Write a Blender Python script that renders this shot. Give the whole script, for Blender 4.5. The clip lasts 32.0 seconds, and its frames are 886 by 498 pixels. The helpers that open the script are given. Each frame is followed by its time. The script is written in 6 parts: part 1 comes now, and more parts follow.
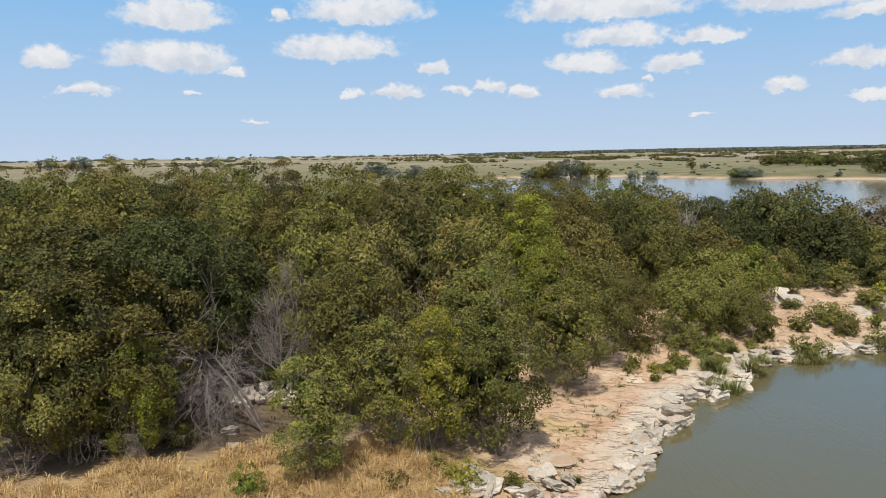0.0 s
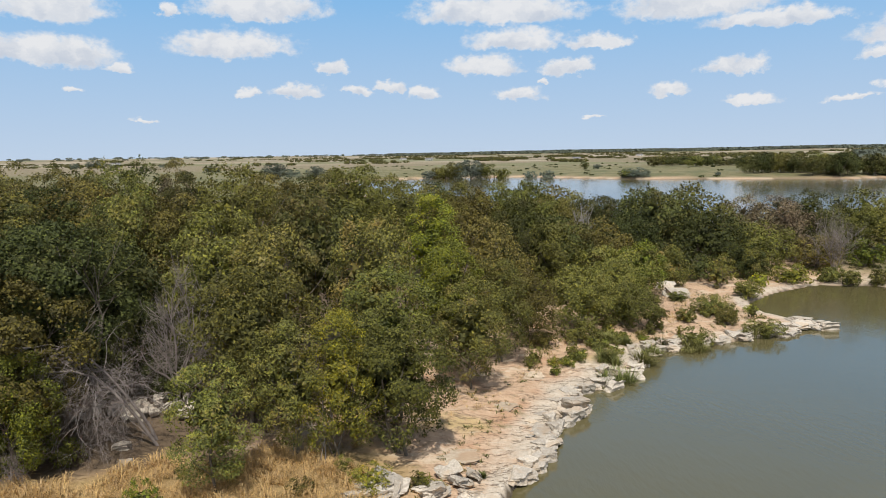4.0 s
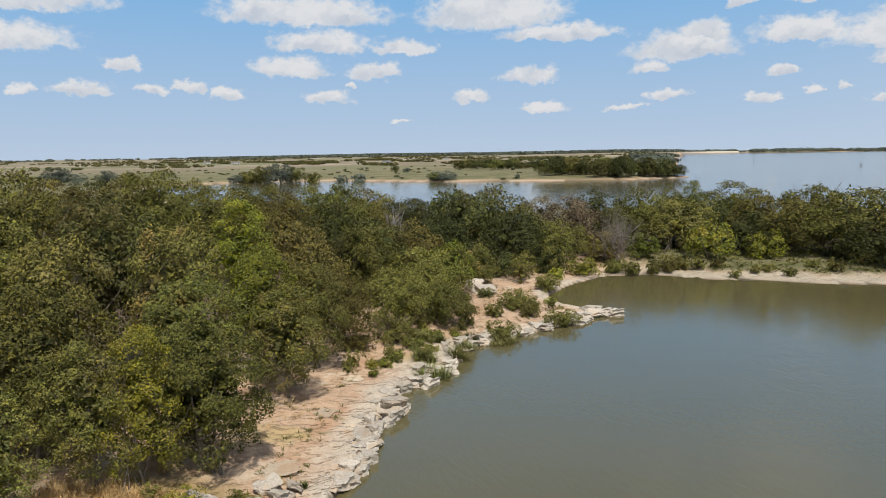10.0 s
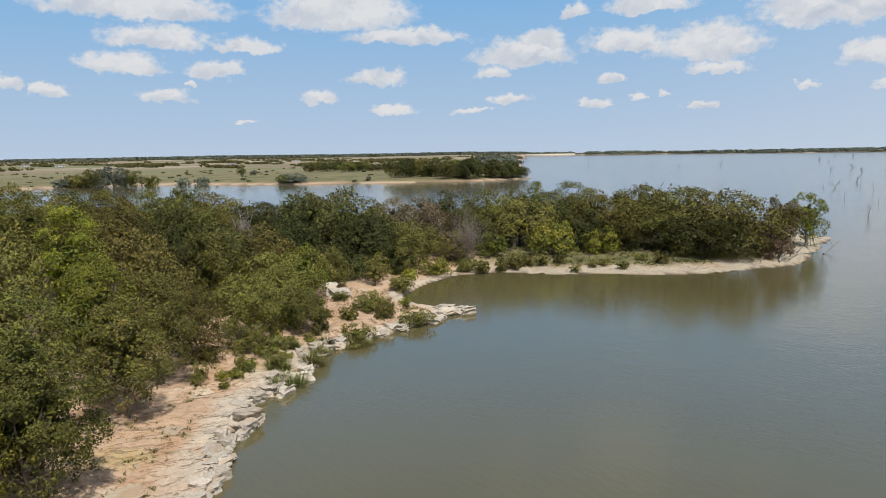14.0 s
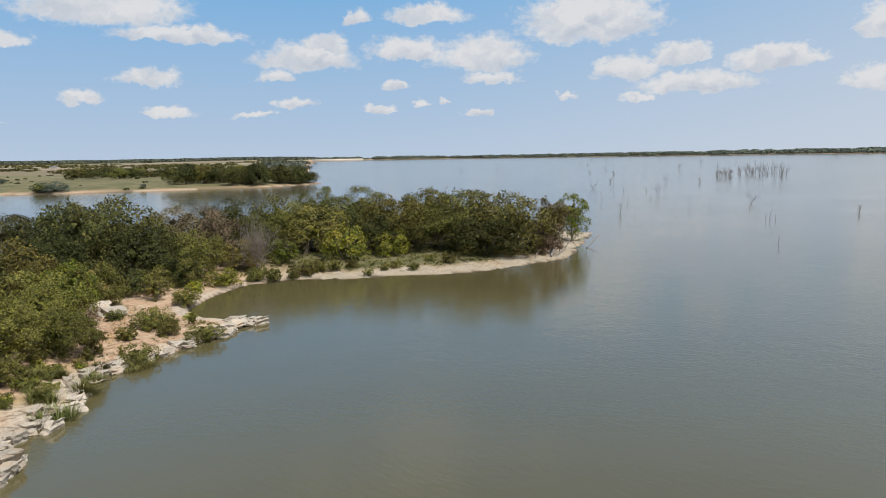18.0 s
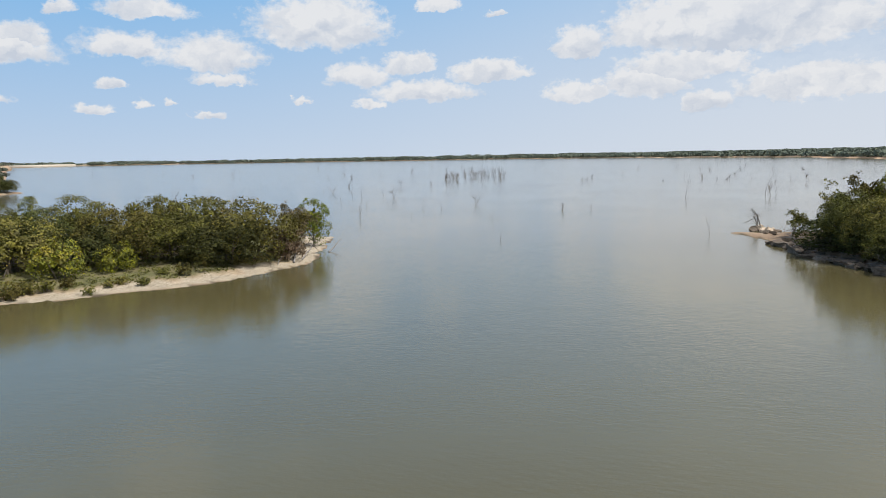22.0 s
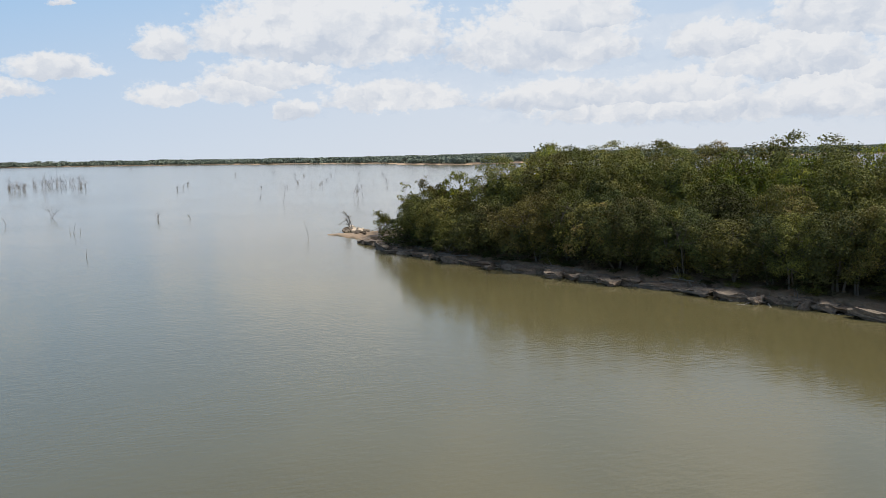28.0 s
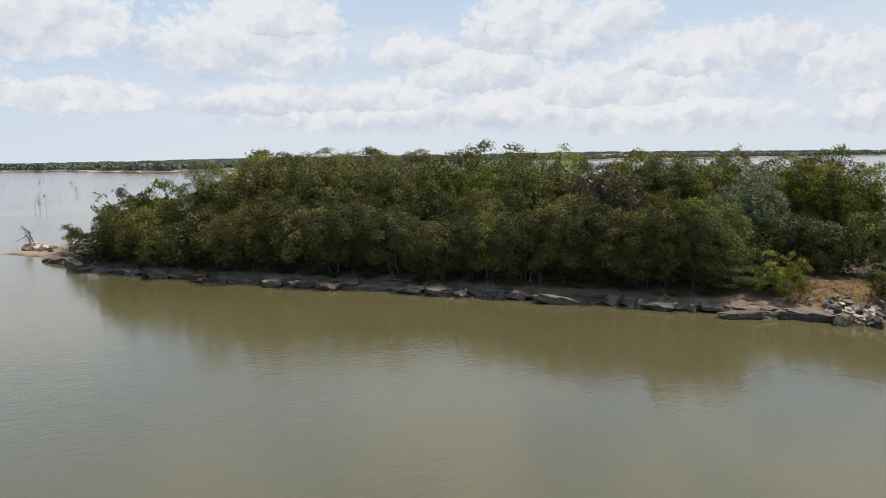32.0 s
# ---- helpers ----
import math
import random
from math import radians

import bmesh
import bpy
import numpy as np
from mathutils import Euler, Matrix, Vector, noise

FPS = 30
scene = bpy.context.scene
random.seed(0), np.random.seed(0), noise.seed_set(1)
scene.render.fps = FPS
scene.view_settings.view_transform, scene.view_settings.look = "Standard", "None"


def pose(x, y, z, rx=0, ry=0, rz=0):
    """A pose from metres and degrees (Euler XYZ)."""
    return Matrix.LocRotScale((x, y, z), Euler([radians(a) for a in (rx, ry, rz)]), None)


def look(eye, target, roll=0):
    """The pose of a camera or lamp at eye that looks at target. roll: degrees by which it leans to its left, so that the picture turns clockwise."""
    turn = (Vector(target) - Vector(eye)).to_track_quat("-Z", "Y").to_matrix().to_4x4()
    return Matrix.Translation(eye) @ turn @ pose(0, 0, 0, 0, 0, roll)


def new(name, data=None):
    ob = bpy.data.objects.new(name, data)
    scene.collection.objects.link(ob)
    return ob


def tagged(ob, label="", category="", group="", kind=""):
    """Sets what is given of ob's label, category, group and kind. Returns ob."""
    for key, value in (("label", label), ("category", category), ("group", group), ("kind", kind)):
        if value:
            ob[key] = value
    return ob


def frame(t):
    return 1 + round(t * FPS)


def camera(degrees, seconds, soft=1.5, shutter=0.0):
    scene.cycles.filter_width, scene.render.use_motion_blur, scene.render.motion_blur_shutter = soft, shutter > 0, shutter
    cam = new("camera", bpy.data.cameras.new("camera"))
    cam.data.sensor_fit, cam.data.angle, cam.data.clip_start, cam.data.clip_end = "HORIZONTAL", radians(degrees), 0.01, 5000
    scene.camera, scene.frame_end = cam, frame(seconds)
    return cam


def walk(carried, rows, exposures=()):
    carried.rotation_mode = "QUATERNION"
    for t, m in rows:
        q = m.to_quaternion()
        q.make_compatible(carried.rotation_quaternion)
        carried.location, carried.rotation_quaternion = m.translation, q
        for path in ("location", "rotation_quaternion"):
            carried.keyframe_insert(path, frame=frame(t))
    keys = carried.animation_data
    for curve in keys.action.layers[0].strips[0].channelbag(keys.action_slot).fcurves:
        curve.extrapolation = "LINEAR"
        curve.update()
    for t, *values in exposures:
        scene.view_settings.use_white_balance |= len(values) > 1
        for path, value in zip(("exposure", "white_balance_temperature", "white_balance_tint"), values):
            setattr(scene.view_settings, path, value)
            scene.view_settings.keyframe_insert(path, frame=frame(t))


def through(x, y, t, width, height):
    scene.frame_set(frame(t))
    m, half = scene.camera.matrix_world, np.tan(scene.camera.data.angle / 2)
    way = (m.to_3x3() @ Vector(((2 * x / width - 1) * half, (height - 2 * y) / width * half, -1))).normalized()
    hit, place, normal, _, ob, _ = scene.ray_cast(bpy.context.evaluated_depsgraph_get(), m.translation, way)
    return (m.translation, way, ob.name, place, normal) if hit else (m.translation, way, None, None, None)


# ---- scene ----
EYE = 15.0
cam = camera(65.32, 32.0, soft=0.75)
# seconds, heading, tilt and lean in degrees: the camera hovers and turns on the spot
TURNS = [
    (0, 0.038, -7.667, -1.059),
    (1, 1.930, -7.702, -1.024),
    (2, 3.879, -7.721, -1.039),
    (3, 5.938, -7.742, -0.977),
    (3.5, 7.034, -7.745, -0.984),
    (5.5, 11.568, -7.741, -0.983),
    (6, 12.698, -7.753, -0.985),
    (7, 15.082, -7.737, -0.944),
    (8, 17.849, -7.713, -0.961),
    (9, 20.765, -7.698, -0.986),
    (10, 23.629, -7.701, -0.952),
    (11, 26.497, -7.700, -0.877),
    (12, 29.463, -7.716, -0.900),
    (13, 32.647, -7.722, -0.933),
    (14, 35.860, -7.726, -0.943),
    (14.5, 37.625, -7.716, -0.950),
    (16.5, 46.323, -7.657, -1.037),
    (17, 48.561, -7.641, -1.022),
    (18, 53.116, -7.616, -1.077),
    (19, 58.410, -7.620, -1.076),
    (20, 63.701, -7.620, -1.119),
    (21, 69.024, -7.607, -1.104),
    (22, 74.400, -7.616, -1.112),
    (23, 79.821, -7.635, -1.171),
    (24, 85.209, -7.660, -1.119),
    (25, 90.570, -7.670, -0.993),
    (25.5, 93.262, -7.675, -1.043),
    (27.5, 104.009, -7.670, -1.036),
    (28, 106.712, -7.669, -1.028),
    (29, 112.130, -7.649, -0.930),
    (30, 117.678, -7.609, -0.920),
    (31, 123.395, -7.567, -0.866),
    (32, 129.979, -7.535, -0.897),
]
walk(cam, [(t, pose(0, 0, EYE, 0, 0, -a) @ pose(0, 0, 0, 90 + p, 0, 0) @ pose(0, 0, 0, 0, 0, r)) for t, a, p, r in TURNS],
     exposures=[(0, 0.0), (6, -0.08), (10, -0.16), (15, -0.18), (17, -0.25), (18.5, -0.14), (21, -0.04), (23, -0.08), (25, -0.1), (28, -0.03), (32, 0.0)])

# ---- world, sun ----
SUN_AZ, SUN_EL = 187.0, 61.0


def heading(az, d, z=0.0):
    return Vector((d * math.sin(radians(az)), d * math.cos(radians(az)), z))


sun = new("sun", bpy.data.lights.new("sun", "SUN"))
sun.data.energy, sun.data.angle, sun.data.color = 4.5, radians(0.53), (1.0, 0.95, 0.87)
sun.matrix_world = look(heading(SUN_AZ, 100 * math.cos(radians(SUN_EL)), 100 * math.sin(radians(SUN_EL))), (0, 0, 0))


class Nodes:
    """Short hand for node trees."""

    def __init__(self, tree):
        self.tree = tree
        tree.nodes.clear()

    def add(self, kind, inputs=None, **settings):
        node = self.tree.nodes.new(kind)
        if "operation" in settings:
            node.operation = settings["operation"]
        if "use_clamp" in settings:
            node.use_clamp = settings["use_clamp"]
        if "data_type" in settings:
            node.data_type = settings["data_type"]
            node.blend_type = settings["blend_type"]
        if "interpolation_type" in settings:
            node.interpolation_type = settings["interpolation_type"]
        if "feature" in settings:
            node.feature = settings["feature"]
        if "attribute_name" in settings:
            node.attribute_name = settings["attribute_name"]
        for key, value in (inputs or {}).items():
            if isinstance(value, bpy.types.NodeSocket):
                self.tree.links.new(value, node.inputs[key])
            else:
                node.inputs[key].default_value = value
        return node

    def math(self, op, a, b=0.0, c=0.0, clamp=False):
        return self.add("ShaderNodeMath", {0: a, 1: b, 2: c}, operation=op, use_clamp=clamp).outputs[0]

    def noise(self, vector, scale, detail=4.0, rough=0.55, kind="Fac"):
        return self.add("ShaderNodeTexNoise", {"Vector": vector, "Scale": scale, "Detail": detail, "Roughness": rough}).outputs[kind]

    def mix(self, fac, a, b, blend="MIX"):
        node = self.add("ShaderNodeMix", data_type="RGBA", blend_type=blend)
        for key, value in ((0, fac), (6, a), (7, b)):
            if isinstance(value, bpy.types.NodeSocket):
                self.tree.links.new(value, node.inputs[key])
            else:
                node.inputs[key].default_value = (*value, 1) if isinstance(value, tuple) else value
        return node.outputs[2]

    def span(self, value, low, high, to_low=0.0, to_high=1.0, smooth=True):
        return self.add("ShaderNodeMapRange", {0: value, 1: low, 2: high, 3: to_low, 4: to_high},
                        interpolation_type="SMOOTHSTEP" if smooth else "LINEAR").outputs[0]


world = bpy.data.worlds.new("sky")
scene.world = world
world.use_nodes = True
W = Nodes(world.node_tree)
sky = W.add("ShaderNodeTexSky")
sky.sky_type, sky.sun_disc = "NISHITA", False
sky.sun_elevation, sky.sun_rotation = radians(SUN_EL), radians(SUN_AZ)
sky.altitude, sky.air_density, sky.dust_density, sky.ozone_density = 300, 1.0, 1.2, 1.4
way = W.add("ShaderNodeTexCoord").outputs["Generated"]
axes = W.add("ShaderNodeSeparateXYZ", {0: way})
az = W.math("MULTIPLY", W.math("ARCTAN2", axes.outputs[0], axes.outputs[1]), 57.29578)
az = W.math("ADD", az, W.math("MULTIPLY", W.math("LESS_THAN", az, -90.0), 360.0))
el = W.math("MULTIPLY", W.math("ARCSINE", axes.outputs[2]), 57.29578)
dome = W.add("ShaderNodeCombineXYZ", {0: az, 1: el}).outputs[0]
# ragged edges: the cloud field is looked up through turbulence
stretch = W.add("ShaderNodeVectorMath", {0: dome, 1: (0.75, 1.0, 1.0)}, operation="MULTIPLY").outputs[0]
ragged = W.add("ShaderNodeVectorMath", {0: W.noise(stretch, 0.75, 6.0, 0.6, "Color"), 1: (0.5, 0.5, 0.5)}, operation="SUBTRACT").outputs[0]
bent = W.add("ShaderNodeVectorMath", {0: ragged, 1: (3.4, 1.9, 0.0), 2: dome}, operation="MULTIPLY_ADD").outputs[0]
cover, level = None, None


def cloud(a, e, w, h):
    """A cumulus w and h degrees across with its flat base at azimuth a and elevation e."""
    global cover, level
    s = (1.85 / w, 1.25 / h, 0.0)
    e = e + 0.28 * h
    off = W.add("ShaderNodeVectorMath", {0: bent, 1: s, 2: (-a * s[0], -e * s[1], 0.0)}, operation="MULTIPLY_ADD").outputs[0]
    fall = W.add("ShaderNodeVectorMath", {0: off, 1: (1.0, -2.4, 0.0)}, operation="MULTIPLY").outputs[0]
    both = W.add("ShaderNodeVectorMath", {0: W.add("ShaderNodeVectorMath", {0: off, 1: fall}, operation="MAXIMUM").outputs[0],
                                          1: (1.0, 1.0, 0.0)}, operation="MULTIPLY").outputs[0]
    far = W.add("ShaderNodeVectorMath", {0: both}, operation="LENGTH").outputs["Value"]
    up = W.add("ShaderNodeVectorMath", {0: off, 1: (0.0, 1.0, 0.0)}, operation="DOT_PRODUCT").outputs["Value"]
    if cover is None:
        cover, level = far, up
        return
    nearer = W.math("LESS_THAN", far, cover)
    level = W.math("ADD", level, W.math("MULTIPLY", nearer, W.math("SUBTRACT", up, level)))
    cover = W.math("SMOOTH_MIN", cover, far, 0.15)


cloud(-20.3, 9.8, 8.1, 2.3)
cloud(-6.0, 10.5, 10.2, 2.3)
cloud(-28.8, 6.7, 3.7, 1.4)
cloud(-20.7, 6.8, 9.7, 2.1)
cloud(-16.1, 6.4, 2.3, 1.0)
cloud(-8.0, 7.7, 9.7, 2.0)
cloud(-0.5, 6.5, 2.6, 1.1)
cloud(-26.7, 4.8, 4.0, 0.8)
cloud(-19.2, 5.0, 1.6, 0.5)
cloud(-7.1, 4.9, 1.7, 0.7)
cloud(-3.3, 4.8, 4.5, 1.0)
cloud(1.5, 4.9, 2.7, 0.8)
cloud(4.3, 5.3, 2.7, 0.8)
cloud(6.8, 4.5, 2.8, 1.0)
cloud(12.9, 10.2, 14.3, 2.4)
cloud(14.3, 8.2, 7.8, 1.8)
cloud(20.8, 8.0, 4.9, 1.3)
cloud(11.7, 6.4, 6.0, 1.5)
cloud(18.4, 6.1, 4.6, 1.3)
cloud(16.3, 5.4, 1.2, 0.5)
cloud(14.4, 4.3, 4.2, 0.9)
cloud(31.0, 5.7, 4.2, 1.4)
cloud(26.1, 4.2, 3.4, 1.1)
cloud(32.1, 3.4, 3.6, 0.7)
cloud(20.2, 2.8, 1.7, 0.3)
cloud(-14.6, 2.8, 1.5, 0.3)
cloud(-12.5, 10.4, 1.7, 1.0)
cloud(28.0, 9.8, 12.0, 3.7)
cloud(33.2, 8.8, 9.7, 1.3)
cloud(42.5, 6.9, 8.1, 2.2)
cloud(44.1, 8.3, 4.0, 1.5)
cloud(40.0, 6.0, 3.2, 1.0)
cloud(50.6, 7.7, 6.8, 1.8)
cloud(56.7, 6.8, 8.3, 2.8)
cloud(57.6, 5.7, 4.7, 1.2)
cloud(46.5, 10.5, 2.0, 1.2)
cloud(52.2, 10.4, 7.1, 1.6)
cloud(49.4, 5.3, 2.2, 0.9)
cloud(51.5, 4.3, 1.3, 0.6)
cloud(53.6, 4.3, 1.4, 0.5)
cloud(48.1, 3.6, 2.9, 0.8)
cloud(56.1, 3.2, 2.4, 0.6)
cloud(41.4, 4.1, 3.4, 0.7)
cloud(38.4, 3.4, 3.7, 0.5)
cloud(32.0, 3.4, 3.7, 0.7)
cloud(30.7, 5.7, 4.3, 1.2)
cloud(65.2, 8.6, 11.8, 4.4)
cloud(67.9, 5.7, 5.9, 2.0)
cloud(71.9, 6.6, 5.4, 1.9)
cloud(78.5, 5.9, 7.3, 2.0)
cloud(73.2, 4.5, 9.8, 1.8)
cloud(85.5, 7.4, 5.2, 2.8)
cloud(86.0, 4.2, 4.8, 1.5)
cloud(89.4, 4.5, 4.1, 2.5)
cloud(93.2, 5.4, 7.6, 2.5)
cloud(91.3, 7.8, 8.7, 4.2)
cloud(95.1, 3.1, 4.1, 1.9)
cloud(68.8, 4.0, 2.7, 0.8)
cloud(74.2, 11.4, 3.9, 1.2)
cloud(78.9, 10.9, 1.9, 0.6)
cloud(63.5, 4.5, 1.8, 0.5)
cloud(85.1, 4.0, 5.4, 1.9)
cloud(98.4, 6.9, 22.7, 7.9)
cloud(90.7, 4.2, 7.8, 3.0)
cloud(93.4, 5.6, 12.1, 2.4)
cloud(114.8, 6.3, 19.5, 5.9)
cloud(117.1, 8.9, 13.3, 5.1)
cloud(126.9, 6.8, 6.3, 3.5)
cloud(132.8, 5.0, 15.2, 4.4)
cloud(136.0, 8.0, 9.6, 4.1)
cloud(125.2, 3.3, 14.0, 3.4)
cloud(135.8, 2.1, 12.8, 4.4)
cloud(116.6, 3.3, 17.3, 3.0)
cloud(103.1, 3.6, 15.0, 3.0)
cloud(137.2, 7.3, 14.2, 6.4)
cloud(128.9, 6.9, 8.3, 3.2)
cloud(144.2, 8.7, 8.2, 4.2)
cloud(150.8, 5.4, 16.6, 4.4)
cloud(154.8, 6.3, 9.8, 3.9)
cloud(143.9, 3.3, 22.4, 4.6)
cloud(147.3, 1.6, 24.2, 3.4)
cloud(126.4, 2.1, 31.0, 3.1)
cloud(162.1, 3.9, 14.2, 5.1)
cloud(164.8, 1.1, 15.6, 4.2)
fluff = W.math("MULTIPLY", W.math("SUBTRACT", W.noise(stretch, 1.6, 6.0, 0.6), 0.5), 0.75)
puff = W.span(W.math("ADD", cover, fluff), 1.1, 0.58)
# thin layer and towering heaps towards the south
high = W.add("ShaderNodeVectorMath", {0: dome, 1: (0.055, 0.12, 1.0)}, operation="MULTIPLY").outputs[0]
heaps = W.span(W.noise(high, 1.6, 4.0, 0.45), 0.39, 0.55)
south = W.span(az, 70.0, 125.0)
veil = W.math("MULTIPLY", W.math("MULTIPLY", heaps, south), W.span(el, 2.0, 9.0))
low_veil = W.math("MULTIPLY", W.math("MULTIPLY", W.span(az, 40.0, 120.0), W.span(el, 36.0, 2.0)), 0.72)
thick = W.math("MAXIMUM", puff, W.math("MAXIMUM", W.math("MULTIPLY", veil, 0.75), low_veil))
unseen = W.math("MAXIMUM", W.span(az, 170.0, 200.0), W.span(az, -40.0, -60.0))
overhead = W.math("MULTIPLY", W.span(W.noise(way, 3.0, 5.0, 0.52), 0.5, 0.62), W.math("MAXIMUM", W.span(el, 18.0, 26.0), unseen))
thick = W.math("MAXIMUM", thick, W.math("MULTIPLY", overhead, W.span(el, 1.0, 6.0)))
# heaps are bright on the side towards the light and grey beneath
lifted = W.add("ShaderNodeVectorMath", {0: bent, 1: (0.5, -0.9, 0.0)}, operation="ADD").outputs[0]
relief = W.math("SUBTRACT", W.noise(bent, 0.28, 3.5, 0.5), W.noise(lifted, 0.28, 3.5, 0.5))
fine_relief = W.math("SUBTRACT", W.noise(bent, 0.8, 4.0, 0.55), W.noise(lifted, 0.8, 4.0, 0.55))
billow = W.math("MULTIPLY_ADD", W.math("ADD", relief, W.math("MULTIPLY", fine_relief, 0.5)), 2.4, W.span(level, -0.35, 0.55, 0.3, 1.0))
shade = W.math("ADD", billow, W.math("MULTIPLY", W.span(cover, 0.5, 1.0), 0.25), clamp=True)
shade = W.math("ADD", W.math("MULTIPLY", shade, puff), W.math("MULTIPLY", W.math("SUBTRACT", 1.0, puff), 0.72))
cloud_tint = W.mix(shade, (6.7, 7.2, 8.1), (9.4, 9.4, 9.5))
clear = W.mix(W.span(el, -1.0, 15.0, smooth=False), (6.2, 7.4, 9.0), (2.0, 5.2, 9.2))
haze = W.mix(W.span(el, 14.0, 40.0), clear, sky.outputs[0])
both = W.mix(W.math("MULTIPLY", thick, 0.93), haze, cloud_tint)
back = W.add("ShaderNodeBackground", {0: both, 1: 0.09})
W.add("ShaderNodeOutputWorld", {0: back.outputs[0]})

# ---- materials ----
def material(name, build):
    m = bpy.data.materials.new(name)
    m.use_nodes = True
    n = Nodes(m.node_tree)
    build(n)
    return m


def surface(n, colour, rough=0.85, bump=None, strength=0.3, distance=0.05, **extra):
    inputs = {"Base Color": colour if isinstance(colour, bpy.types.NodeSocket) else (*colour, 1), "Roughness": rough}
    inputs.update(extra)
    if bump is not None:
        inputs["Normal"] = n.add("ShaderNodeBump", {"Strength": strength, "Distance": distance, "Height": bump}).outputs[0]
    node = n.add("ShaderNodeBsdfPrincipled", inputs)
    n.add("ShaderNodeOutputMaterial", {0: node.outputs[0]})
    return node


def leaf_material(name, low, high, turned, through=0.09):
    """Leaves: each leaf has its own tone, each tree its own cast, and light shines through."""
    def build(n):
        per_leaf = n.add("ShaderNodeNewGeometry").outputs["Random Per Island"]
        per_tree = n.add("ShaderNodeObjectInfo").outputs["Random"]
        place = n.add("ShaderNodeTexCoord").outputs["Object"]
        moved = n.add("ShaderNodeVectorMath", {0: place, 1: n.math("MULTIPLY", per_tree, 31.0)}, operation="ADD").outputs[0]
        patch = n.noise(moved, 3.2, 3.0)
        clump = n.noise(moved, 11.0, 2.0)
        c = n.mix(n.span(per_leaf, 0.0, 1.0, 0.05, 0.95, False), low, high)
        c = n.mix(n.math("MULTIPLY", n.span(patch, 0.5, 0.68), n.span(per_tree, 0.0, 1.0, 0.05, 0.8)), c, turned)
        value = n.math("MULTIPLY", n.span(per_tree, 0, 1, 0.74, 1.26), n.span(clump, 0.3, 0.7, 0.76, 1.26))
        cast = n.math("FRACT", n.math("MULTIPLY", per_tree, 7.31))
        c = n.add("ShaderNodeHueSaturation", {"Hue": n.span(cast, 0, 1, 0.488, 0.524), "Saturation": n.span(per_leaf, 0, 1, 0.85, 1.08),
                                              "Value": value, "Color": c}).outputs[0]
        face = n.add("ShaderNodeBsdfPrincipled", {"Base Color": c, "Roughness": 0.75, "Specular IOR Level": 0.12})
        glow = n.add("ShaderNodeBsdfTranslucent", {0: c})
        both = n.add("ShaderNodeMixShader", {0: through, 1: face.outputs[0], 2: glow.outputs[0]})
        n.add("ShaderNodeOutputMaterial", {0: both.outputs[0]})
    return material(name, build)


LEAF = {
    "green": leaf_material("leaf_green", (0.064, 0.068, 0.017), (0.201, 0.189, 0.050), (0.240, 0.172, 0.052)),
    "bright": leaf_material("leaf_bright", (0.081, 0.095, 0.015), (0.250, 0.254, 0.042), (0.331, 0.250, 0.037)),
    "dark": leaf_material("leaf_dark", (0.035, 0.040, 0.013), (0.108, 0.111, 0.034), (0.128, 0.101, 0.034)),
    "olive": leaf_material("leaf_olive", (0.069, 0.064, 0.016), (0.200, 0.176, 0.047), (0.200, 0.162, 0.049)),
    "yellow": leaf_material("leaf_yellow", (0.102, 0.111, 0.015), (0.296, 0.278, 0.040), (0.350, 0.274, 0.040)),
    "brown": leaf_material("leaf_brown", (0.096, 0.073, 0.041), (0.224, 0.171, 0.107), (0.250, 0.161, 0.107)),
    "silver": leaf_material("leaf_silver", (0.087, 0.090, 0.045), (0.226, 0.230, 0.128), (0.196, 0.196, 0.098)),
    "grass": leaf_material("blade_green", (0.105, 0.115, 0.032), (0.205, 0.200, 0.065), (0.190, 0.170, 0.065)),
    "straw": leaf_material("blade_straw", (0.500, 0.350, 0.135), (0.780, 0.590, 0.280), (0.560, 0.380, 0.150), 0.3),
    # far leaves: the haze of distance is mixed in, paler and bluer than near ones
    "far": leaf_material("leaf_far_hazed", (0.092, 0.110, 0.085), (0.145, 0.165, 0.125), (0.150, 0.160, 0.115)),
}


def bark(name, low, high):
    def build(n):
        place = n.add("ShaderNodeTexCoord").outputs["Object"]
        long = n.add("ShaderNodeVectorMath", {0: place, 1: (9.0, 9.0, 1.6)}, operation="MULTIPLY").outputs[0]
        ridges = n.noise(long, 1.0, 5.0, 0.65)
        stain = n.noise(place, 0.7, 2.0)
        c = n.mix(ridges, low, high)
        c = n.mix(n.span(stain, 0.5, 0.75, 0.0, 0.5), c, tuple(v * 0.6 for v in low))
        surface(n, c, 0.9, ridges, 0.6, 0.04)
    return material(name, build)


BARK = bark("bark_brown", (0.07, 0.055, 0.04), (0.19, 0.16, 0.125))
DEAD = bark("wood_weathered", (0.15, 0.135, 0.125), (0.37, 0.345, 0.325))
WET = bark("wood_drowned", (0.13, 0.12, 0.11), (0.33, 0.30, 0.28))
TWIG = bark("twigs_grey_brown", (0.17, 0.14, 0.125), (0.33, 0.285, 0.26))


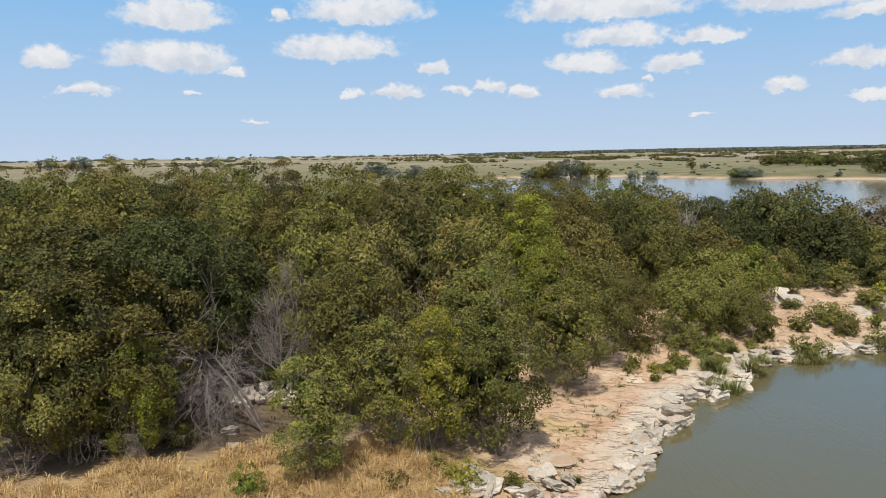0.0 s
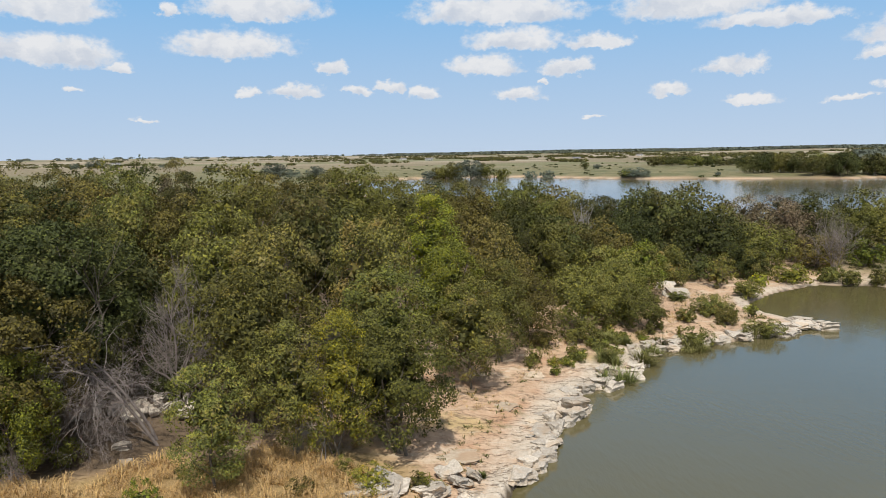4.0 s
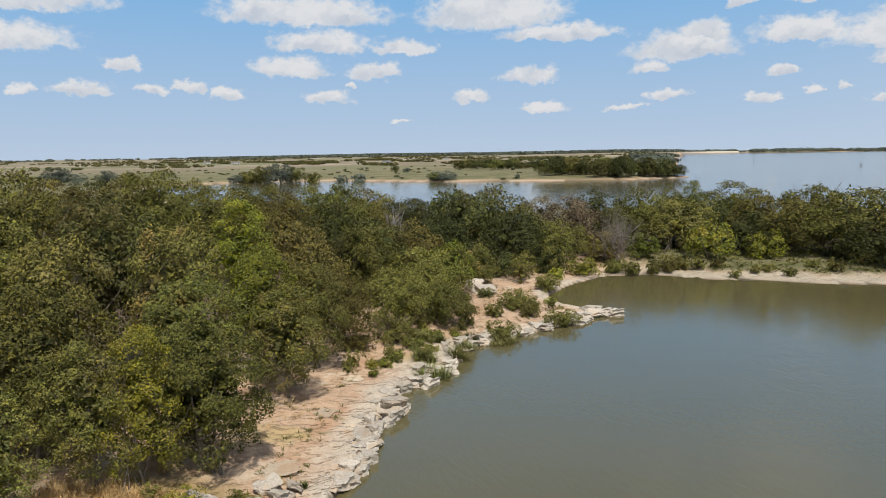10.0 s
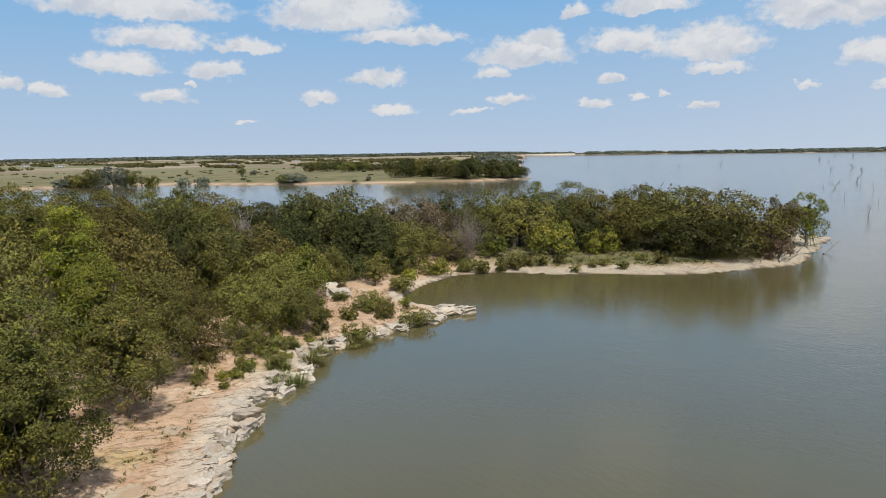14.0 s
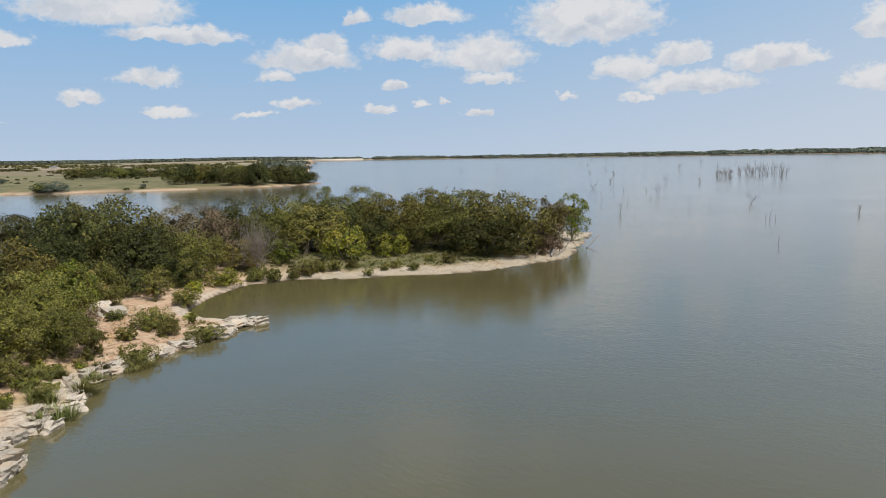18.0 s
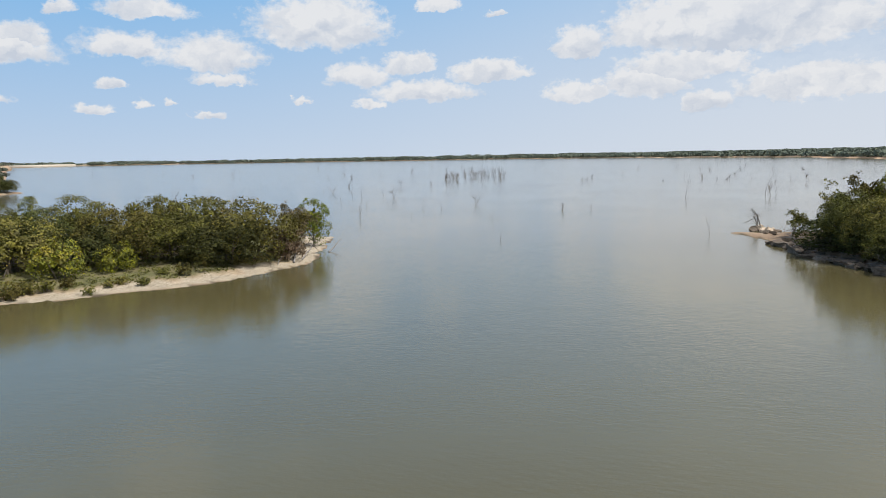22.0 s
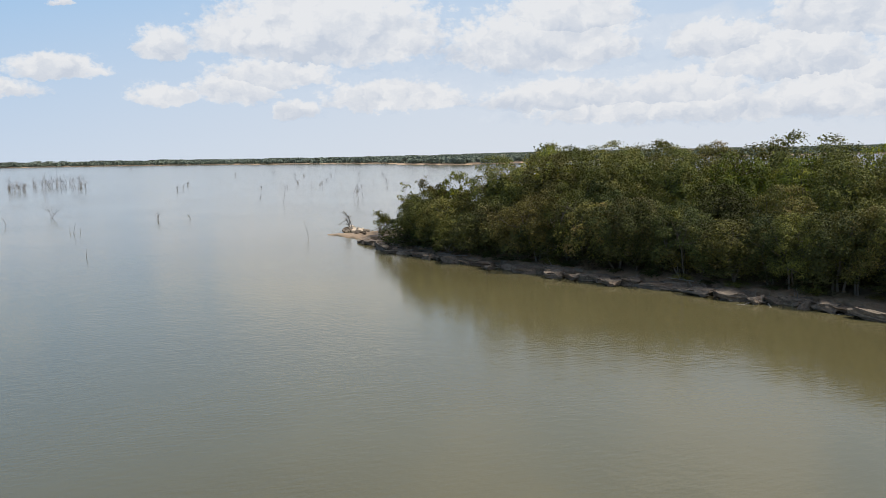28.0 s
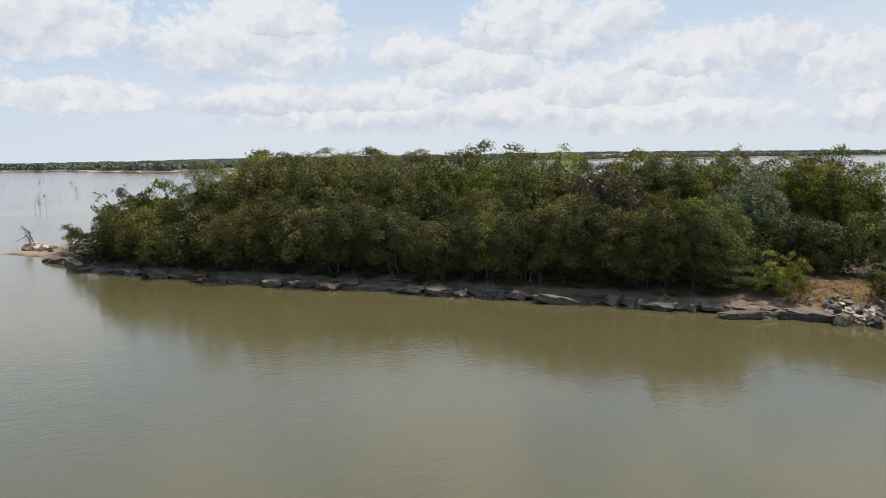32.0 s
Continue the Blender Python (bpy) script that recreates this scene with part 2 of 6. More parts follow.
def rock_build(low, high, earth):
    def build(n):
        place = n.add("ShaderNodeTexCoord").outputs["Object"]
        per = n.add("ShaderNodeObjectInfo").outputs["Random"]
        moved = n.add("ShaderNodeVectorMath", {0: place, 1: n.math("MULTIPLY", per, 57.0)}, operation="ADD").outputs[0]
        grain = n.noise(moved, 9.0, 6.0, 0.7)
        blotch = n.noise(moved, 1.1, 4.0, 0.6)
        c = n.mix(n.span(grain, 0.3, 0.7), low, high)
        c = n.mix(n.span(blotch, 0.5, 0.68, 0.0, 0.75), c, earth)
        beds = n.noise(n.add("ShaderNodeVectorMath", {0: moved, 1: (0.8, 0.8, 11.0)}, operation="MULTIPLY").outputs[0], 1.0, 3.0)
        c = n.mix(n.span(beds, 0.58, 0.7, 0.0, 0.32), c, tuple(v * 0.45 for v in earth))
        c = n.add("ShaderNodeHueSaturation", {"Value": n.span(per, 0, 1, 0.82, 1.14), "Color": c}).outputs[0]
        surface(n, c, 0.88, n.math("ADD", grain, n.math("MULTIPLY", beds, 1.5)), 0.55, 0.06)
    return build


ROCK = material("limestone", rock_build((0.36, 0.315, 0.255), (0.58, 0.52, 0.44), (0.47, 0.365, 0.26)))
ROCK_TAN = material("limestone_tan", rock_build((0.44, 0.345, 0.245), (0.61, 0.51, 0.39), (0.47, 0.32, 0.20)))
ROCK_DARK = material("limestone_dark", rock_build((0.095, 0.074, 0.055), (0.235, 0.185, 0.138), (0.15, 0.10, 0.065)))


def water_build(n):
    place = n.add("ShaderNodeTexCoord").outputs["Object"]
    crests = n.add("ShaderNodeVectorMath", {0: place, 1: (1.0, 0.4, 1.0)}, operation="MULTIPLY").outputs[0]
    ripple = n.noise(crests, 2.6, 4.0, 0.6)
    swell = n.noise(place, 0.45, 3.0, 0.5)
    calm = n.span(n.noise(place, 0.03, 3.0, 0.55), 0.35, 0.65, 0.45, 1.0)
    silt = n.noise(place, 0.02, 4.0, 0.55)
    c = n.mix(n.span(silt, 0.35, 0.65), (0.102, 0.088, 0.040), (0.118, 0.102, 0.047))
    height = n.math("MULTIPLY", n.math("ADD", ripple, n.math("MULTIPLY", swell, 1.0)), calm)
    bump = n.add("ShaderNodeBump", {"Strength": 0.3, "Distance": 0.07, "Height": height}).outputs[0]
    body = n.add("ShaderNodeBsdfPrincipled", {"Base Color": c, "Roughness": 0.1, "IOR": 1.68, "Normal": bump})
    n.add("ShaderNodeOutputMaterial", {0: body.outputs[0]})


WATER = material("lake_water", water_build)


def ground_build(n):
    place = n.add("ShaderNodeTexCoord").outputs["Object"]

    def mask(name):
        return n.add("ShaderNodeAttribute", attribute_name=name).outputs["Fac"]

    fine = n.noise(place, 2.6, 7.0, 0.7)
    mid = n.noise(place, 0.35, 5.0, 0.6)
    wide = n.noise(place, 0.03, 4.0, 0.6)
    # bare bank: tan earth, red clay and pale limestone showing through in beds that run along the shore
    bedded = n.add("ShaderNodeMapping", {"Vector": place, "Rotation": (0.0, 0.0, -0.95), "Scale": (0.32, 1.5, 1.0)}).outputs[0]
    streak = n.noise(bedded, 0.9, 5.0, 0.62)
    c = n.mix(n.span(fine, 0.3, 0.7), (0.47, 0.310, 0.195), (0.59, 0.420, 0.285))
    c = n.mix(n.span(mid, 0.52, 0.66, 0.0, 0.75), c, (0.46, 0.265, 0.15))
    c = n.mix(n.math("MULTIPLY", n.span(n.noise(place, 0.16, 3.0, 0.5), 0.55, 0.66), n.span(fine, 0.35, 0.6, 0.4, 0.85)), c, (0.50, 0.375, 0.17))
    pale = n.math("MULTIPLY", n.span(streak, 0.53, 0.62, 0.0, 0.85), n.span(mid, 0.64, 0.46))
    c = n.mix(pale, c, n.mix(n.span(fine, 0.3, 0.7), (0.50, 0.395, 0.28), (0.60, 0.49, 0.37)))
    seamed = n.span(n.math("ABSOLUTE", n.math("SUBTRACT", streak, 0.505)), 0.0, 0.012)
    c = n.mix(n.math("MULTIPLY", n.math("SUBTRACT", 1.0, seamed), 0.55), c, (0.25, 0.18, 0.11))
    weeds = n.math("MULTIPLY", n.span(n.noise(place, 0.9, 6.0, 0.7), 0.58, 0.67), 0.6)
    c = n.mix(weeds, c, (0.21, 0.18, 0.075))
    # limestone shelf and sand
    stone = n.mix(n.span(fine, 0.3, 0.7), (0.48, 0.40, 0.305), (0.63, 0.55, 0.445))
    stone = n.mix(seamed, (0.27, 0.205, 0.14), stone)
    c = n.mix(n.math("MULTIPLY", mask("stone"), n.span(mid, 0.3, 0.5)), c, stone)
    sand = n.mix(n.span(fine, 0.3, 0.7), (0.38, 0.315, 0.225), (0.52, 0.45, 0.345))
    c = n.mix(mask("sand"), c, sand)
    specks = n.noise(place, 5.5, 5.0, 0.7)
    c = n.mix(n.span(specks, 0.56, 0.7, 0.0, 0.5), c, (0.24, 0.16, 0.09))
    # woodland floor, grass and straw
    litter = n.mix(fine, (0.075, 0.052, 0.032), (0.20, 0.14, 0.085))
    c = n.mix(mask("wood"), c, litter)
    turf = n.mix(n.span(n.noise(place, 0.06, 6.0, 0.7), 0.38, 0.6), (0.115, 0.118, 0.045), (0.205, 0.175, 0.085))
    turf = n.mix(n.span(n.noise(place, 0.22, 5.0, 0.7), 0.54, 0.66, 0.0, 0.5), turf, (0.095, 0.105, 0.035))
    c = n.mix(n.math("MULTIPLY", mask("turf"), n.span(fine, 0.15, 0.4)), c, turf)
    straw = n.mix(fine, (0.25, 0.165, 0.065), (0.45, 0.33, 0.15))
    c = n.mix(mask("straw"), c, straw)
    # open country: pasture, stubble, ploughland
    plots = n.add("ShaderNodeTexVoronoi", {"Vector": n.add("ShaderNodeVectorMath", {0: place, 1: (0.7, 1.0, 1.0)}, operation="MULTIPLY").outputs[0],
                                           "Scale": 0.0042, "Randomness": 0.8}).outputs["Color"]
    pick = n.add("ShaderNodeSeparateColor", {0: plots}).outputs[0]
    field = n.mix(n.span(pick, 0.25, 0.5), (0.22, 0.175, 0.105), (0.30, 0.24, 0.165))
    field = n.mix(n.span(pick, 0.68, 0.72), field, (0.17, 0.165, 0.075))
    field = n.mix(n.span(pick, 0.88, 0.92), field, (0.38, 0.32, 0.24))
    field = n.mix(n.span(wide, 0.48, 0.64, 0.0, 0.55), field, (0.18, 0.165, 0.08))
    field = n.mix(n.span(mid, 0.52, 0.72, 0.0, 0.4), field, (0.17, 0.16, 0.065))
    c = n.mix(mask("field"), c, field)
    c = n.mix(mask("wet"), c, (0.10, 0.075, 0.045))
    height = n.math("ADD", fine, n.math("MULTIPLY", seamed, 0.5))
    surface(n, c, 0.93, height, 0.9, 0.16)


GROUND = material("lake_shore_ground", ground_build)


def plain(name, colour, rough=0.7):
    def build(n):
        place = n.add("ShaderNodeTexCoord").outputs["Object"]
        stain = n.noise(place, 0.8, 4.0)
        surface(n, n.mix(n.span(stain, 0.35, 0.75), colour, tuple(v * 0.72 for v in colour)), rough)
    return material(name, build)


WHITE_WALL = plain("painted_siding", (0.78, 0.77, 0.74))
ROOF_GREY = plain("roof_shingle", (0.22, 0.21, 0.21))
PANE = plain("window_glass_dark", (0.03, 0.035, 0.04), 0.15)

# ---- the lie of the land ----
SHORE = [(7.3, 28.6), (8.9, 31.3), (10.2, 33.5), (12.3, 36.8), (13.5, 37.6), (13.3, 39.9), (16.2, 41.2), (17.4, 43.2), (19.2, 43.0),
         (20.8, 46.0), (22.4, 47.9), (26.9, 48.7), (31.0, 49.5), (34.0, 50.3), (39.5, 51.5), (39.2, 54.0), (38.4, 58.4), (39.1, 62.0)]
BEACH = [(45.3, 66.0), (52.0, 68.5), (57.0, 66.5), (60.5, 61.2), (65.5, 57.5), (70.6, 51.8), (78.5, 47.8), (85.3, 46.5), (91.0, 45.0),
         (104.8, 50.0), (123.5, 56.0)]
INLET = [(123, 60), (120, 76), (117, 92), (108, 108), (92, 122), (66, 132), (40, 138), (24, 152), (17, 180), (12, 240), (4, 300), (-4, 380),
         (0, 420), (40, 440), (75, 463), (117, 428), (152, 367), (205, 329), (246, 306), (290, 312), (300, 320)]
NORTH = [(303, 334), (338, 374), (420, 464), (900, 990), (1500, 1640), (2150, 2340), (2400, 2700), (2100, 4990), (-4990, 4990),
         (-4990, -4990), (-2000, -4990), (-200, -900), (-60, -160), (-20, -72), (-14, -40), (-10, -10), (-3, 6), (2, 18)]
MAINLAND = SHORE + BEACH + INLET + NORTH
ISLAND = [(136.8, -16.2), (134, -18.5), (121, -23.3), (106.8, -25.5), (93.5, -30.6), (82.9, -36.2), (70.7, -42.9), (61.5, -48.6), (52.4, -53.2), (44.1, -57.8),
          (36.2, -60.4), (28.4, -65.0), (22.2, -66.5), (19.6, -64.9), (5, -64), (-20, -66), (-30, -110), (-10, -135), (30, -138), (66, -118), (96, -98),
          (120, -74), (133, -46), (137, -28)]
FAR = [(2900, 3130), (3250, 2980), (3500, 2600), (3300, 1900), (3000, 1100), (2750, 480), (2300, 60), (1850, -180), (1500, -330), (1080, -330), (1150, -520),
       (1500, -900), (1600, -1500), (1300, -2000), (900, -2500), (300, -3300), (-300, -4300), (-300, -4990), (4990, -4990), (4990, 4400), (3000, 4990), (2780, 3500)]


def side(poly, x, y):
    """Metres from the polygon's outline, positive inside."""
    px, py = np.array(poly, float).T
    qx, qy = np.roll(px, -1), np.roll(py, -1)
    best, inside = np.full(x.shape, 1e18), np.zeros(x.shape, bool)
    for ax, ay, bx, by in zip(px, py, qx, qy):
        dx, dy = bx - ax, by - ay
        u = np.clip(((x - ax) * dx + (y - ay) * dy) / (dx * dx + dy * dy), 0, 1)
        best = np.minimum(best, (x - ax - u * dx) ** 2 + (y - ay - u * dy) ** 2)
        if ay != by:
            inside ^= ((ay > y) != (by > y)) & (x < dx * (y - ay) / dy + ax)
    return np.where(inside, 1.0, -1.0) * np.sqrt(best)


def step(v, low, high):
    u = np.clip((v - low) / (high - low), 0, 1)
    return u * u * (3 - 2 * u)


def ripple(x, y, size, seed=0.0):
    """Cheap smooth unevenness, about -1 to 1."""
    a, b = x / size + seed, y / size - seed
    return (np.sin(1.7 * a + 2.1 * np.sin(0.9 * b)) + np.sin(2.3 * b + 1.6 * np.sin(1.3 * a + 1)) + 0.6 * np.sin(4.1 * a - 3.3 * b)) / 2.6


def lie(x, y):
    """Height of the ground and the distances inland from the main shore, the island's and the far one's."""
    x, y = np.asarray(x, float), np.asarray(y, float)
    r = np.hypot(x, y)
    az = np.degrees(np.arctan2(x, y))
    rough = ripple(x, y, 1.3, 3) * 0.45 + ripple(x, y, 4.0, 1) * 0.8
    near = r < 220
    main, isle, far = side(MAINLAND, x, y), side(ISLAND, x, y), side(FAR, x, y)
    main = main + np.where(near, rough * 0.35, ripple(x, y, 40, 2) * (2 + 6 * step(r, 500, 900)))
    isle = isle + rough * 0.35
    far = far + ripple(x, y, 120, 5) * 30
    low = -0.25 - 0.12 * np.clip(-np.maximum(np.maximum(main, isle), far), 0, 14)
    beach = step(az, 31, 36) * (r < 220)
    low = low + beach * (main > -6) * (isle < -5) * (-low - 0.01 - 0.07 * np.clip(-main, 0, 20))
    z1 = 0.42 * step(main, 0, 0.5) * (1 - beach) + 0.07 * beach * np.clip(main, 0, 1.5) + (1.0 - 0.15 * beach) * step(main, 0.5, 11) + 0.9 * step(main, 8, 28)
    z1 = z1 + np.where(near, 0.05 * ripple(x, y, 0.9, 7) + 0.1 * ripple(x, y, 3.0, 9), 0.5 * ripple(x, y, 30, 4) * step(main, 0, 40))
    bed = main / 1.15 + 0.9 * ripple(x, y, 3.4, 6) + 0.35 * ripple(x, y, 1.1, 2)
    stair = np.floor(bed) + step(bed - np.floor(bed), 0.72, 1.0) - bed
    z1 = z1 + np.where(near, 0.11 * stair * step(main, 0.6, 1.6) * (1 - step(main, 6, 9)) * (1 - beach), 0)
    rise = step(r, 500, 4900)
    z1 = z1 + step(main, 10, 200) * 1.2 + rise * (18 + 5 * ripple(x, y, 900, 2))
    z2 = (0.75 * step(isle, 0, 0.6) + 1.3 * step(isle, 0.6, 9) + 0.8 * step(isle, 8, 30)) * (0.3 + 0.7 * step(az, 99, 106)) + 0.08 * ripple(x, y, 1.1, 5)
    z3 = 0.6 + (1.5 + 4.5 * step(az, 56, 50)) * step(far, 0, 40) + step(far, 40, 500) * 7 * step(az, 92, 78) + step(far, 20, 2200) * (18 + 9 * step(az, 90, 150) + 5 * ripple(x, y, 800, 6))
    z = np.where(main > 0, z1, np.where(isle > 0, z2, np.where(far > 0, z3, low)))
    return z, main, isle, far


def ground_z(x, y):
    return float(lie([x], [y])[0][0])


def mesh_object(name, verts, faces, mat, parent=None, smooth=False):
    me = bpy.data.meshes.new(name)
    verts, faces = np.asarray(verts, np.float32), np.asarray(faces, np.int32)
    k = faces.shape[1]
    me.vertices.add(len(verts))
    me.vertices.foreach_set("co", verts.ravel())
    me.loops.add(faces.size)
    me.loops.foreach_set("vertex_index", faces.ravel())
    me.polygons.add(len(faces))
    me.polygons.foreach_set("loop_start", np.arange(len(faces), dtype=np.int32) * k)
    if smooth:
        me.polygons.foreach_set("use_smooth", np.ones(len(faces), bool))
    me.update(calc_edges=True)
    me.materials.append(mat)
    ob = new(name, me)
    ob.parent = parent
    return ob


def build_ground():
    view = np.arange(-42, 172, 0.33)
    rest = np.arange(172, 318, 3.0)
    angle = np.radians(np.concatenate([view, rest]))
    radius = np.concatenate([[0.01, 6, 12, 17, 21, 23], 24 * 1.0135 ** np.arange(140), 24 * 1.0135 ** 140 * 1.018 ** np.arange(1, 75), 24 * 1.0135 ** 140 * 1.018 ** 74 * 1.05 ** np.arange(1, 60)])
    radius = np.concatenate([radius[radius < 4880], [4900.0]])
    a, r = np.meshgrid(angle, radius)
    x, y = (r * np.sin(a)).ravel(), (r * np.cos(a)).ravel()
    z, main, isle, far = lie(x, y)
    n, m = len(angle), len(radius)
    i = np.arange(m - 1)[:, None] * n
    j = np.arange(n)[None]
    k = (j + 1) % n
    faces = np.stack([i + j, i + k, i + n + k, i + n + j], -1).reshape(-1, 4)[:, ::-1]
    ob = mesh_object("ground", np.stack([x, y, z], -1), faces, GROUND, smooth=True)
    az, r = np.degrees(np.arctan2(x, y)), np.hypot(x, y)
    near = (r < 220) & (main > 0)
    bank = step(az, 24, 20)
    beach = near * step(az, 36, 42)
    edge = 1 - step(main, 0.9 + 0.7 * ripple(x, y, 3, 3), 2.4 + 1.2 * ripple(x, y, 4, 8))
    # the woods begin where the trodden bank ends
    wood = near * step(main + 1.2 * ripple(x, y, 3.5, 2), 10.5 - 2.5 * step(az, 20, 30), 13.5 - 2.5 * step(az, 20, 30)) * (1 - beach)
    wood = np.maximum(wood, beach * step(main, 17, 21))
    wood = np.maximum(wood, (isle > 0) * (0.55 + 0.45 * step(az, 99, 103)) * (0.75 + 0.25 * step(isle, 1, 4)))
    straw = near * step(-x + 0.6 * ripple(x, y, 1.5, 3), -4.0, -1.0) * step(r + 0.8 * ripple(x, y, 2, 4), 32.5, 30.5)
    layers = {
        "stone": near * np.clip(edge * (1 - beach), 0, 1),
        "sand": np.maximum(beach * (1 - step(main + 2.2 * ripple(x, y, 2.5, 5), 3.2, 6.2)), (far > 0) * (1 - step(far, 25, 60)) * step(az, 52, 44) + (r > 220) * (r < 520) * (main > 0) * (1 - step(main, 0.3, 2.8)) * 0.7 + (isle > 0) * step(az, 102, 99) * 0.15),
        "wood": np.maximum(wood * (1 - straw), (far > 12) * (far < 500) * step(az, 50, 56)),
        "turf": np.maximum(beach * step(main + 1.6 * ripple(x, y, 2.5, 5), 3.8, 6.0) * (1 - step(main, 17, 20)), (r > 220) * (r < 760) * step(main, 2, 8)),
        "straw": straw,
        "field": np.where(r > 220, step(r, 560, 760) * np.maximum(step(main, 6, 20), step(far, 420, 600) + step(far, 30, 60) * step(az, 56, 50)), np.where(main > 75, 1.0, 0.0)),
        "wet": (np.maximum(np.maximum(main, isle), far) < 0.25) * 1.0,
    }
    for key, values in layers.items():
        ob.data.attributes.new(key, "FLOAT", "POINT").data.foreach_set("value", np.clip(values, 0, 1).astype(np.float32))
    return tagged(ob, "tan and red earth bank, woodland floor and far pasture", "ground", kind="structure")


build_ground()
ring = np.radians(np.arange(0, 360, 2.0))
rim = np.stack([4890 * np.sin(ring), 4890 * np.cos(ring), 0 * ring], -1)
count = len(ring)
inner = np.stack([300 * np.sin(ring), 300 * np.cos(ring), 0 * ring], -1)
hub = np.zeros((count, 3))
hub[:, 0], hub[:, 1] = 0.01 * np.sin(ring), 0.01 * np.cos(ring)
s0 = np.arange(count)
s1 = (s0 + 1) % count
tagged(mesh_object("water", np.concatenate([hub, inner, rim]),
                   np.concatenate([np.stack([s0, s0 + count, s1 + count, s1], -1), np.stack([s0 + count, s0 + 2 * count, s1 + 2 * count, s1 + count], -1)]), WATER),
       "murky olive grey lake water with fine ripples", "lake", kind="structure")

# ---- trees ----
def tube(path, radii, sides=6):
    """Verts and faces of a tapered limb along a path of points."""
    path = np.asarray(path, float)
    ahead = np.gradient(path, axis=0)
    ahead /= np.linalg.norm(ahead, axis=1, keepdims=True) + 1e-9
    ref = np.where(np.abs(ahead[:, 2:3]) > 0.9, [[1.0, 0, 0]], [[0, 0, 1.0]])
    u = np.cross(ahead, ref)
    u /= np.linalg.norm(u, axis=1, keepdims=True) + 1e-9
    v = np.cross(ahead, u)
    th = np.arange(sides) * 2 * np.pi / sides
    ring = path[:, None] + np.asarray(radii)[:, None, None] * (np.cos(th)[None, :, None] * u[:, None] + np.sin(th)[None, :, None] * v[:, None])
    n = len(path)
    i = np.arange(n - 1)[:, None] * sides
    j = np.arange(sides)[None]
    k = (j + 1) % sides
    return ring.reshape(-1, 3), np.stack([i + j, i + k, i + sides + k, i + sides + j], -1).reshape(-1, 4)


def joined(pieces):
    verts, faces, base = [], [], 0
    for v, f in pieces:
        verts.append(v)
        faces.append(f + base)
        base += len(v)
    return np.concatenate(verts), np.concatenate(faces)


def limb(rng, start, way, length, radius, level, out, ends, bend=0.35, up=0.15, split=(3, 5), sides=6):
    """Grow a crooked limb and its side branches."""
    n = 6 if level > 1 else 4
    path, way = [np.array(start, float)], np.array(way, float)
    for _ in range(n):
        way = way + rng.normal(0, bend / 2, 3) + [0, 0, up]
        way /= np.linalg.norm(way)
        path.append(path[-1] + way * length / n)
    out.append(tube(path, np.linspace(radius, radius * (0.4 if level else 0.2), n + 1), sides))
    ends.append(path[-1])
    if level == 0:
        return
    for _ in range(rng.integers(*split)):
        f = rng.uniform(0.3, 1.0)
        at = path[min(n, int(f * n))]
        turn = way + rng.normal(0, 0.75, 3)
        turn /= np.linalg.norm(turn)
        limb(rng, at, turn, length * rng.uniform(0.45, 0.7), radius * 0.45, level - 1, out, ends, bend, up, split, max(3, sides - 1))


def leaves(rng, sprays, ways, radii, count, size, middle, flat=0.55):
    """Small leaves gathered in flattened sprays, with dark gaps between them, and a sparse heart behind."""
    w = radii ** 2
    pick = rng.choice(len(sprays), count, p=w / w.sum())
    way = ways[pick]
    spread = rng.normal(0, 1, (count, 3))
    spread /= np.linalg.norm(spread, axis=1, keepdims=True)
    spread *= rng.random((count, 1)) ** 0.45 * rng.uniform(0.8, 1.2, (count, 1))
    # sprays run out along twigs, some long, some blunt
    twig = rng.normal(0, 1, sprays.shape)
    twig /= np.linalg.norm(twig, axis=1, keepdims=True)
    run = (spread * twig[pick]).sum(1, keepdims=True)
    spread = spread + twig[pick] * run * rng.uniform(-0.3, 0.9, len(sprays))[pick][:, None]
    # each spray is a shallow dome that faces outwards
    lift = (spread * way).sum(1, keepdims=True)
    spread = spread - way * lift * (1 - flat)
    spread = spread - way * 0.45 * (spread ** 2).sum(1, keepdims=True)
    spot = sprays[pick] + spread * radii[pick][:, None]
    face = way * 0.7 + spread * 0.45 + rng.normal(0, 0.45, (count, 3)) + [0, 0, 0.12]
    face /= np.linalg.norm(face, axis=1, keepdims=True)
    along = np.cross(face, rng.normal(0, 1, face.shape))
    along = along / (np.linalg.norm(along, axis=1, keepdims=True) + 1e-6) + [0, 0, -0.2]
    across = np.cross(face, along)
    s = (size * rng.uniform(0.6, 1.4, count))[:, None]
    # larger leaf masses deep inside keep the crown from being seen through
    inner = rng.random(count) < 0.12
    spot[inner] = middle + (spot[inner] - middle) * rng.uniform(0.15, 0.62, (inner.sum(), 1))
    s[inner] *= 2.6
    verts = np.stack([spot - along * s * 0.62 - across * s * 0.25 + face * s * 0.1, spot + across * s * 0.52 - along * s * 0.05, spot + along * s * 0.66 - across * s * 0.22 - face * s * 0.1], 1).reshape(-1, 3)
    faces = np.arange(count * 3).reshape(-1, 3)
    return verts, faces


